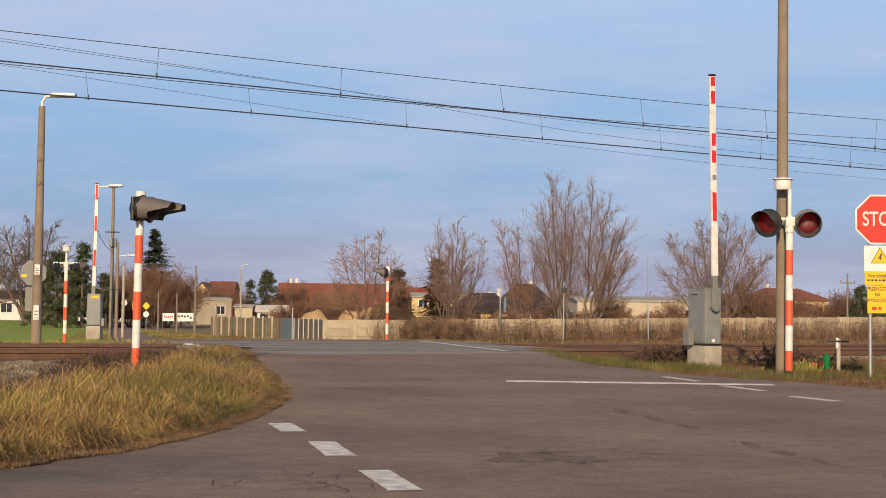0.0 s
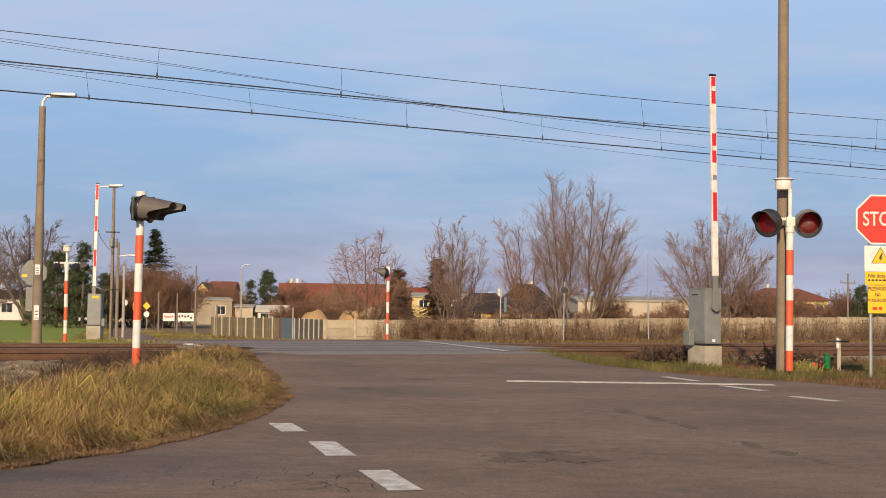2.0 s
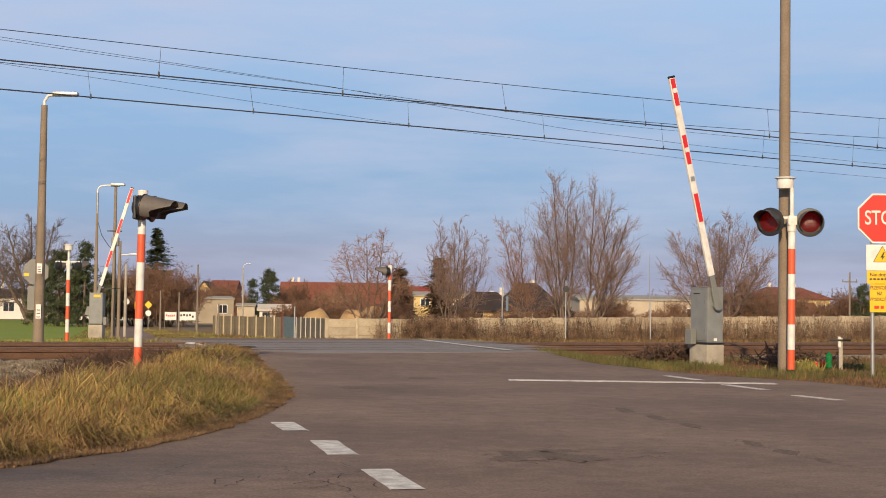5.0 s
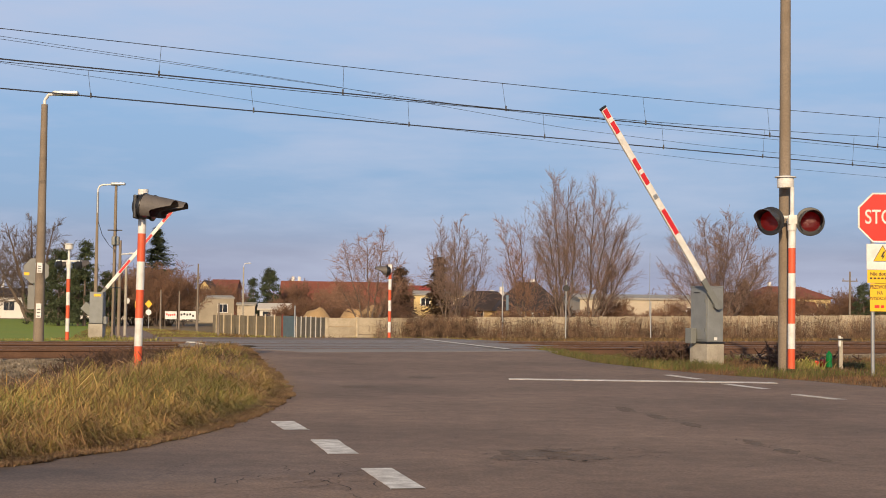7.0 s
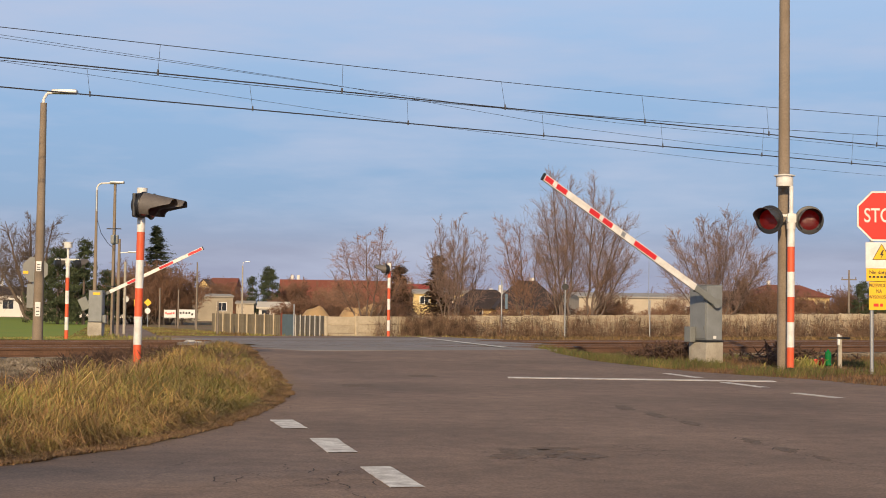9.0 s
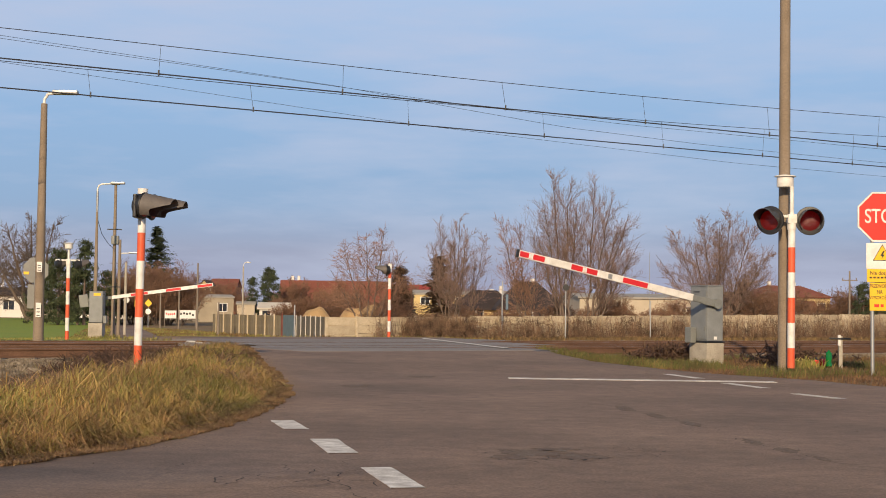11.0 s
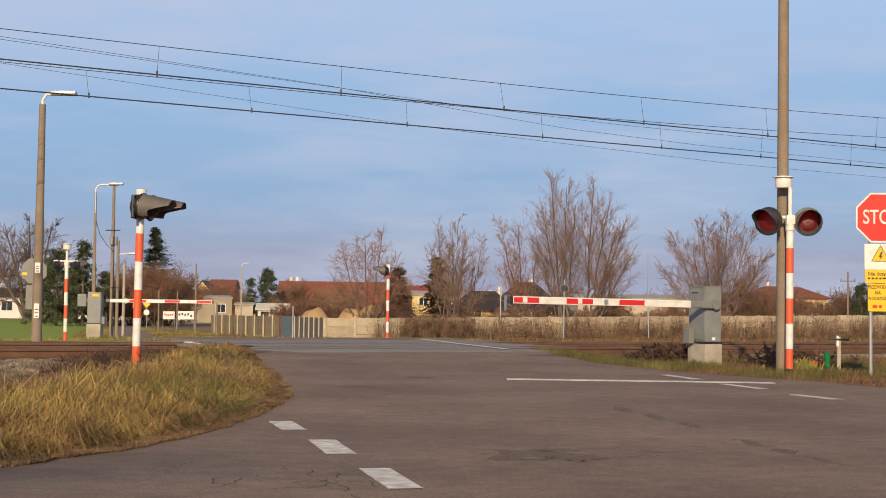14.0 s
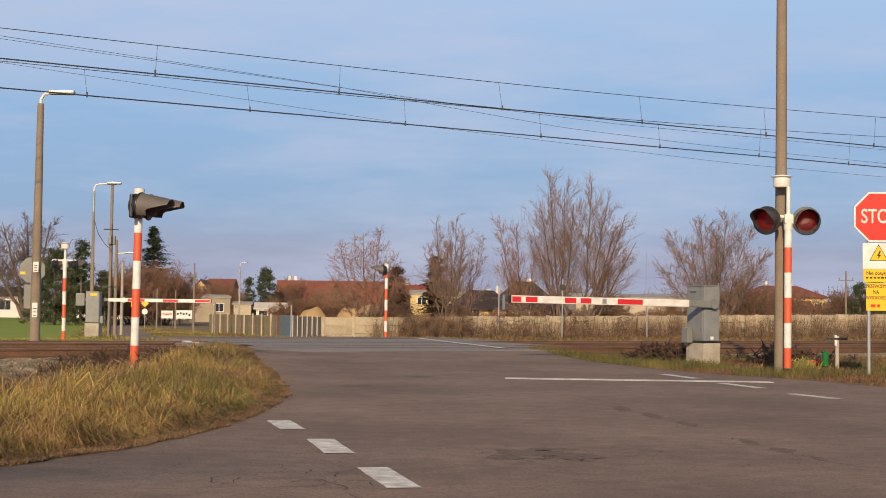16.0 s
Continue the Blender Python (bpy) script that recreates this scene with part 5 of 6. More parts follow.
def pine(m, height, radius, mat, label, seed):
    """An old pine or yew: a trunk under an uneven crown of needle clumps, with gaps between them."""
    rr = np.random.default_rng(seed)
    tree = thing("conifer", m, label, "tree", "conifers")
    bm = bmesh.new()
    add_tube(bm, (0, 0, -0.3), (0, 0, height * 0.9), 0.022 * height, 0.03, seg=8)
    part("trunk", bm, M["bark"], tree, "", True)
    verts, faces = [], []
    for _ in range(int(42 * radius * height / 6)):
        f = rr.uniform(0.04, 1.0)
        a, out = rr.uniform(0, 2 * math.pi), radius * math.sqrt(rr.uniform(0.05, 1.0)) * (1.0 - 0.75 * f ** 2.2)
        c = np.array((math.cos(a) * out, math.sin(a) * out, height * f * rr.uniform(0.92, 1.0)))
        size = rr.uniform(0.3, 0.6)
        for _k in range(110):
            o = rr.normal(0, 0.5, 3) * size * (1, 1, 0.6)
            d = rr.normal(0, 1, 3) + (0, 0, 0.4)
            d *= rr.uniform(0.14, 0.3) / np.linalg.norm(d)
            w = rr.normal(0, 0.03, 3)
            i = len(verts)
            verts += [(c + o - w).tolist(), (c + o + w).tolist(), (c + o + d).tolist()]
            faces.append((i, i + 1, i + 2))
    tagged(raw("foliage", verts, faces, mat, tree), kind="stuff")
    return tree


def conifer(m, height, radius, mat, label, seed, group="conifers", bare=0.1):
    """A spruce: straight trunk and whorls of drooping boughs hung with needle sprays."""
    rr = np.random.default_rng(seed)
    tree = thing("conifer", m, label, "tree", group)
    bm = bmesh.new()
    add_tube(bm, (0, 0, -0.3), (0, 0, height), 0.02 * height, 0.02, seg=8)
    part("trunk", bm, M["bark"], tree, "", True)
    verts, faces = [], []
    whorls = int(height * 3.2)
    for w in range(whorls):
        f = bare + (1 - bare) * (w + rr.uniform(0, 0.7)) / whorls
        z = height * f
        reach = (1.35 * radius * (1 - f) ** 0.95 + 0.12) * rr.uniform(0.7, 1.15)
        for b in range(rr.integers(6, 10)):
            a = rr.uniform(0, 2 * math.pi)
            ln = reach * rr.uniform(0.4, 1.2)
            for s in np.arange(0.12, 1.0, 0.11):
                cx, cy, cz = math.cos(a) * ln * s, math.sin(a) * ln * s, z - 0.28 * ln * s + 0.22 * ln * s * s
                wd = 0.22 * (1.2 - s) + 0.12
                for _ in range(3):
                    o = rr.normal(0, 0.13, 3)
                    t = a + rr.normal(0, 0.9)
                    dx, dy = math.cos(t), math.sin(t)
                    ll = rr.uniform(0.3, 0.6)
                    i = len(verts)
                    verts += [(cx + o[0] - dy * wd * 0.5, cy + o[1] + dx * wd * 0.5, cz + o[2]), (cx + o[0] + dy * wd * 0.5, cy + o[1] - dx * wd * 0.5, cz + o[2] - 0.04),
                              (cx + o[0] + dx * ll, cy + o[1] + dy * ll, cz + o[2] - 0.14)]
                    faces.append((i, i + 1, i + 2))
    ob = raw("foliage", verts, faces, mat, tree)
    tagged(ob, kind="stuff")
    return tree


def blades(name, x, y, z, h, width, lean, mat, label, category="grass", swirl=0.0):
    """A sward of bent blades, given by their feet and heights."""
    n = len(x)
    a = rng.uniform(0, 2 * math.pi, n)
    t = np.where(rng.random(n) < 0.45, rng.normal(0.35, 0.9, n), rng.uniform(0, 2 * math.pi, n))
    if swirl:
        lie = np.array([noise.noise((u * 0.7, v * 0.7, 31)) for u, v in zip(x, y)]) * 5 + 0.6
        t = np.where(rng.random(n) < swirl, lie + rng.normal(0, 0.45, n), t)
    dx, dy = np.cos(a), np.sin(a)
    lx, ly = np.cos(t) * lean * h, np.sin(t) * lean * h
    w = width / 2
    p = np.stack((np.stack((x - dx * w, y - dy * w, z), 1), np.stack((x + dx * w, y + dy * w, z), 1),
                  np.stack((x + lx * 0.35 - dx * w * 0.7, y + ly * 0.35 - dy * w * 0.7, z + h * 0.6), 1), np.stack((x + lx * 0.35 + dx * w * 0.7, y + ly * 0.35 + dy * w * 0.7, z + h * 0.6), 1),
                  np.stack((x + lx, y + ly, z + h * np.clip(rng.uniform(0.75, 1.05, n) - 0.28 * np.maximum(lean - 0.5, 0), 0.15, 1.05)), 1)), 1).reshape(-1, 3)
    i = np.arange(n)[:, None] * 5
    faces = (i + np.array([[0, 1, 3, 2]])).tolist() + (i + np.array([[2, 3, 4]])).tolist()
    return tagged(raw(name, p.tolist(), faces, mat), label, category, kind="stuff")


def scatter(n, x0, x1, y0, y1, keep):
    xs, ys = rng.uniform(x0, x1, n), rng.uniform(y0, y1, n)
    ok = np.array([keep(a, b) for a, b in zip(xs, ys)])
    return xs[ok], ys[ok]


def lush(x, y):
    """Where the verge is thickly grown: not on the slope that falls from the ballast."""
    return y < (14.2 if x < -0.24 * y else 16.5 if x < -0.2 * y else 99)


def left_verge():
    def keep(x, y):
        if not lush(x, y) and (mat != "litter" or rng.random() < 0.8):
            return False
        gap = road_left(y) + 0.20 * noise.noise((x * 2, y * 2, 5)) - x
        p = off_track(x, y)
        if gap < -0.06 or x < -0.34 * y - 1.5 or p > -1.9:
            return False
        if x < -5.0 and p > -8.6 + 1.2 * noise.noise((x, y, 1)):
            return False
        return rng.random() < min(1.0, 0.15 + gap * 0.9) * (0.35 + 0.65 * (noise.noise((x * 0.9, y * 0.9, 12)) > -0.25))

    def edge_gap(x, y):
        return max(0.0, road_left(y) - x)

    for name, n, mat, h0, h1, wide, lean, label in (
            ("tall_grass", 110000, "straw", 0.10, 0.34, 0.0045, 2.6, "tall dry straw-coloured grass lying over on the verge"),
            ("green_grass", 90000, "sward", 0.07, 0.25, 0.005, 2.0, "green grass growing through the dry verge"),
            ("grass_litter", 150000, "litter", 0.03, 0.11, 0.010, 2.4, "matted brown dead grass along the asphalt")):
        x, y = scatter(n, -12, -1.6, 9.2, 37, keep)
        tuft = np.array([0.5 + 0.5 * noise.noise((a * 1.6, b * 1.6, 3 if mat == "straw" else 8)) for a, b in zip(x, y)])
        if mat == "sward":
            sel = tuft > 0.46
            x, y, tuft = x[sel], y[sel], tuft[sel]
        gap = np.array([edge_gap(a, b) for a, b in zip(x, y)])
        h = (h0 + (h1 - h0) * rng.random(len(x)) ** 1.5) * (0.25 + 1.6 * tuft ** 1.7) * np.clip(0.12 + gap * 0.6, 0.1, 1.0) * np.clip(1.5 - 0.03 * y, 0.6, 1.15)
        z = np.array([verge_height(a, b) for a, b in zip(x, y)]) - 0.02
        blades(name, x, y, z, h, rng.uniform(0.5, 1.3, len(x)) * wide, rng.uniform(0.25, 1.0, len(x)) * lean, M[mat], label, swirl=0.7)
    n = 60000                                              # trodden litter and dirt where the verge meets the asphalt
    y = 9.2 + 22 * rng.random(n) ** 1.4
    x = np.array([road_left(b) + 0.13 * noise.noise((b * 1.3, 3, 0)) + 0.07 * noise.noise((b * 5, 8, 0)) for b in y]) - np.abs(rng.normal(0.14, 0.16, n)) + 0.01
    z = np.array([max(level(a, b) + 0.008, verge_height(a, b) - 0.02) for a, b in zip(x, y)])
    blades("grass_litter", x, y, z, rng.uniform(0.004, 0.035, n), rng.uniform(0.004, 0.014, n), rng.uniform(0.5, 2.0, n), M["litter_edge"], "brown trodden litter at the asphalt's edge")
    # dark weeds before the ballast, and brown clumps in the grass
    segs = []
    brown = [np.array((road_left(v) - u, v)) for u, v in zip(rng.uniform(0.35, 2.4, 22), rng.uniform(15, 27.5, 22))]
    docks = []
    for i in range(1850):
        near = i >= 1300
        x, y = brown[i % len(brown)] + rng.normal(0, 0.2, 2) if near else (rng.normal(-5.45, 0.35), rng.normal(25.2, 1.3))
        if off_track(x, y) > -1.8 or x > road_left(y) - 0.45:
            continue
        rows = docks if near else segs
        z, h = verge_height(x, y) - 0.05, rng.uniform(0.12, 0.32 if near else 0.5)
        l1, l2 = rng.normal(0, 0.12, 2), rng.normal(0, 0.2, 2)
        a, b, c = (x, y, z), (x + l1[0], y + l1[1], z + h * 0.6), (x + l1[0] + l2[0], y + l1[1] + l2[1], z + h)
        rows += [(*a, *b, 0.005, 0.004), (*b, *c, 0.004, 0.003)]
        for _k in range(4):
            e = (b[0] + rng.normal(0, 0.08), b[1] + rng.normal(0, 0.08), b[2] + rng.uniform(-0.05, 0.16))
            rows.append((*b, *e, 0.005, 0.006))
    for _ in range(420):
        y = rng.uniform(17.0, 20.5)
        x = -y * rng.uniform(0.225, 0.30)
        z = verge_height(x, y) - 0.05
        for _k in range(3):
            docks.append((x, y, z, x + rng.normal(0, 0.12), y + rng.normal(0, 0.12), z + rng.uniform(0.08, 0.3), 0.005, 0.004))
    tagged(tubes("dead_docks", docks, M["stalk"]), "brown dead docks standing in the verge grass", "weeds", kind="stuff")
    tagged(tubes("dead_weeds", segs, M["weed"]), "dark brown dead weeds beside the track", "weeds", kind="stuff")


def tufts(name, n, mat, top, label):
    """Tussocks: blades that rise from one foot and arch over to all sides."""
    feet = []
    while len(feet) < n:
        x, y = rng.uniform(-9.5, -1.7), rng.uniform(9.4, 36)
        gap, p = road_left(y) - x, off_track(x, y)
        if gap < 0.34 or x < -0.31 * y - 0.8 or p > -2.2 or not lush(x, y):
            continue
        spot = noise.noise((x * 0.55, y * 0.3, 21)) + (0.3 if mat == "sward" and 11 < y < 17 else 0.0)
        if (mat == "sward") != (spot > 0.12) and rng.random() < 0.8:
            continue
        feet.append((x, y, gap))
    verts, faces = [], []
    for x, y, gap in feet:
        size = top * rng.uniform(0.45, 1.1) * min(1.0, 0.35 + gap * 0.5)
        if not lush(x, y + 3.0):
            size *= 0.6
        size *= float(np.clip(1.5 - 0.026 * y, 0.6, 1.15))
        if abs(x + 4.3) < 0.6 and 17.5 < y < 24:
            size *= 0.45
        z = verge_height(x, y) - 0.02
        wind = rng.normal(0.3, 0.5)
        k = 46
        a = rng.uniform(0, 2 * math.pi, k)
        ln = size * rng.uniform(0.6, 1.25, k)
        out = rng.uniform(0.45, 1.8, k)
        h = ln * rng.uniform(0.5, 0.95, k) / (0.75 + 0.6 * out)
        bx, by = x + rng.normal(0, 0.05, k), y + rng.normal(0, 0.05, k)
        dx, dy = np.cos(a) * out + 0.35 * math.cos(wind), np.sin(a) * out + 0.35 * math.sin(wind)
        w = rng.uniform(0.0016, 0.0038, k)
        sx, sy = -np.sin(a) * w, np.cos(a) * w
        droop = rng.uniform(0.05, 0.8, k)
        rows = ((0.0, 0.0, 1.0), (0.28, 0.75, 0.9), (0.62, 1.0, 0.7))
        i0 = len(verts)
        pts = []
        for f, g, ww in rows:
            for s in (-1, 1):
                pts.append(np.stack((bx + dx * ln * f + s * sx * ww, by + dy * ln * f + s * sy * ww, z + h * g), 1))
        pts.append(np.stack((bx + dx * ln, by + dy * ln, z + h * droop), 1))
        verts += np.stack(pts, 1).reshape(-1, 3).tolist()
        for j in range(k):
            o = i0 + 7 * j
            faces += [(o, o + 1, o + 3, o + 2), (o + 2, o + 3, o + 5, o + 4), (o + 4, o + 5, o + 6)]
    tagged(raw(name, verts, faces, M[mat]), label, "grass", kind="stuff")


def right_verge():
    def keep(x, y):
        p = off_track(x, y)
        gap = x - road_right(y) - 0.08 * noise.noise((x * 2, y * 2, 5))
        if gap < -0.05 or p > (-0.95 if x < 5 else -2.2) or x > 0.31 * y + 1.5:
            return False
        return rng.random() < min(1.0, 0.35 + gap)

    for name, n, mat, h0, h1, wide, label in (
            ("green_grass", 150000, "sward", 0.05, 0.21, 0.010, "short green grass on the crossing's verge"),
            ("grass_litter", 110000, "litter", 0.02, 0.09, 0.013, "brown dead leaves and grass on the verge"),
            ("tall_grass", 9000, "straw", 0.08, 0.22, 0.008, "thin dry grass on the crossing's verge")):
        x, y = scatter(n, 1.5, 12, 18, 44, keep)
        patch = np.array([noise.noise((a * 0.45, b * 0.45, 2)) for a, b in zip(x, y)])
        near = (x < 5.2) & (y > 27) & (y < 34.5)
        sel = (near | (patch > 0.22)) if mat == "sward" else np.ones(len(x), bool)
        if mat == "litter":
            sel = ~near | (rng.random(len(x)) < 0.25)
        x, y = x[sel], y[sel]
        z = np.array([land(a, b) for a, b in zip(x, y)]) - 0.03
        h = h0 + (h1 - h0) * rng.random(len(x)) ** 1.6
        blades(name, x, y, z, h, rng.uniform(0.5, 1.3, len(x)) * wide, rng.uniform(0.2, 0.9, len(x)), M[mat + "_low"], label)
    segs = []
    for cx, cy, n, sx, sy, top in ((4.6, 31.2, 420, 0.17, 0.35, 0.36), (4.25, 31.5, 120, 0.2, 0.4, 0.22), (6.9, 31.5, 110, 0.6, 0.8, 0.26), (6.42, 29.0, 110, 0.18, 0.3, 0.42)):
        for _ in range(n):
            x, y = rng.normal(cx, sx), rng.normal(cy, sy)
            z, h = land(x, y) - 0.03, rng.uniform(0.1, top)
            b = (x + rng.normal(0, 0.12), y + rng.normal(0, 0.12), z + h)
            segs.append((x, y, z, *b, 0.006, 0.004))
            for _k in range(3):
                e = (b[0] + rng.normal(0, 0.06), b[1] + rng.normal(0, 0.06), b[2] + rng.normal(0, 0.06))
                segs.append((*b, *e, 0.011, 0.012))
    tagged(tubes("dead_weeds", segs, M["weed"]), "dark dead leaves and stems around the barrier", "weeds", kind="stuff")
    n = 260
    x, y = rng.normal(6.5, 0.16, n), rng.normal(28.0, 0.2, n)
    blades("leafy_weed", x, y, np.full(n, 0.0), rng.uniform(0.08, 0.24, n), np.full(n, 0.035), rng.uniform(0.3, 1.2, n), M["sward"], "bright green weed beside the lanterns", "weed")


def ballast():
    """Loose stones on the shoulder and between the sleepers."""
    octa = np.array(((1, 0, 0), (-1, 0, 0), (0, 1, 0), (0, -1, 0), (0, 0, 1), (0, 0, -1)), float)
    tri = np.array(((0, 2, 4), (2, 1, 4), (1, 3, 4), (3, 0, 4), (2, 0, 5), (1, 2, 5), (3, 1, 5), (0, 3, 5)))
    verts, faces = [], []
    spots = []
    for _ in range(30000):
        q, p = rng.uniform(-16, 24), rng.uniform(-8.5, 6.2)
        x, y = along(q, p)
        if inside_road(x, y, 0.5):
            continue
        left = x < road_left(y)
        if p < -1.7 and (not left or x > -4.6) and p < -3.6:
            continue
        spots.append((x, y, p, left))
    for _ in range(36000):                                 # the thick shoulder by the crossing
        x, y = rng.uniform(-11, -4.35), rng.uniform(15, 30)
        p = off_track(x, y)
        if -9.5 < p < -1.6 and x > -0.31 * y - 0.8 and (x < -0.236 * y or p > -5) and noise.noise((x * 0.9, y * 0.9, 40)) > -0.45:
            spots.append((x, y, p, True))
    for x, y, p, left in spots:
        z = verge_height(x, y) if left and p < -1.7 else land(x, y)
        z += -0.05 if abs(p) < 1.5 or abs(p - 4) < 1.5 else 0.0
        m = Euler(rng.uniform(0, 6, 3)).to_matrix()
        s = rng.uniform(0.022, 0.05)
        v = octa * s * rng.uniform(0.7, 1.3, (6, 1)) * np.array((1, 0.8, 0.7))
        v = v @ np.array(m).T + np.array((x, y, z + 0.01))
        faces += (tri + len(verts)).tolist()
        verts += v.tolist()
    tagged(raw("ballast", verts, faces, M["stone"]), "light brown crushed stone ballast", "ballast", kind="stuff")


def wall_growth():
    """Dry stems and creepers that stand before and hang over the wall."""
    segs = []
    for _ in range(9000):
        q = 24.9 + rng.uniform(3, 88) if rng.random() < 0.9 else rng.normal(32.5, 1.3)
        if abs(q - 32.5) > 2.5 and rng.random() > 0.25 + 0.75 * min(1, max(0, (q - 31) / 8)) * max(0.06, 0.5 + 1.3 * noise.noise((q * 0.8, 0, 0))):
            continue
        p = 50.75 - abs(rng.normal(0, 0.35))
        x, y = along(q, p)
        z, h = -1.05, rng.uniform(0.5, 1.55 + 0.012 * max(0.0, q - 25))
        pt = np.array((x, y, z))
        k = 4
        for i in range(k):
            nx = pt + np.array((rng.normal(0, 0.10), rng.normal(0, 0.08), h / k))
            segs.append((*pt, *nx, 0.014 - 0.002 * i, 0.012 - 0.002 * i))
            if rng.random() < 0.8:
                e = nx + np.array((rng.normal(0, 0.22), rng.normal(0, 0.1), rng.uniform(-0.05, 0.25)))
                segs.append((*nx, *e, 0.009, 0.008))
            pt = nx
    tagged(tubes("dry_creepers", segs, M["stalk"]), "dry brown creepers and stalks over the concrete wall", "creepers", kind="stuff")
    n = 42000
    q, p = rng.uniform(18, 112, n), rng.uniform(14, 50.5, n)
    xy = np.array([along(a, b) for a, b in zip(q, p)])
    keep = np.array([not inside_road(a, b, 0.3) for a, b in xy])
    xy = xy[keep]
    z = np.array([land(a, b) for a, b in xy]) - 0.06
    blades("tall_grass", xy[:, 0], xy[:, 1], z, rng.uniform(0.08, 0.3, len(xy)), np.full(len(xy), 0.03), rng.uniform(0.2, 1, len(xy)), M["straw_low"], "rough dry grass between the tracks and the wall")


def meadow():
    """The green field left of the far road."""
    verts, faces = [], []
    us, vs = np.linspace(0, 1, 30), np.linspace(0, 1, 24)
    for v in vs:
        y = 46 + v * 190
        right = road_left(y) - 1.2
        for u in us:
            x = right - (1 - u) * (60 + 0.3 * y)
            verts.append((x, y, land(x, y) + 0.03 + 0.05 * noise.noise((x * 0.2, y * 0.2, 4))))
    w = len(us)
    for j in range(len(vs) - 1):
        for i in range(w - 1):
            faces.append((j * w + i, j * w + i + 1, (j + 1) * w + i + 1, (j + 1) * w + i))
    tagged(raw("field", verts, faces, M["field"], smooth=True), "bright green winter crop field", "field", kind="structure")
    n = 6000
    y = rng.uniform(38, 56, n)
    x = np.array([road_left(b) for b in y]) - rng.uniform(0.2, 12, n)
    ok = np.array([off_track(a, b) > 6.3 for a, b in zip(x, y)])
    x, y = x[ok], y[ok]
    z = np.array([land(a, b) for a, b in zip(x, y)]) - 0.03
    blades("tall_grass", x, y, z, rng.uniform(0.04, 0.16, len(x)), np.full(len(x), 0.02), rng.uniform(0.2, 1, len(x)), M["sward"], "short grass along the far side of the tracks")


def garden_wall():
    """The pale wall in front of the houses behind the field."""
    for i in range(14):
        x = -112 + 5.2 * i
        ob = thing("garden_wall", pose(x, 252 + 0.2 * i, -1.6), "low pale garden wall behind the field", "wall", "garden walls")
        bm = bmesh.new()
        add_box(bm, 0, 0, 0, 4.7, 0.2, 1.35, 0.03)
        part("panel", bm, M["plaster_white" if i % 3 else "plaster_grey"], ob)
        bm = bmesh.new()
        add_box(bm, 2.55, 0, 0, 0.4, 0.35, 1.6, 0.03)
        part("pillar", bm, M["plaster_grey"], ob)


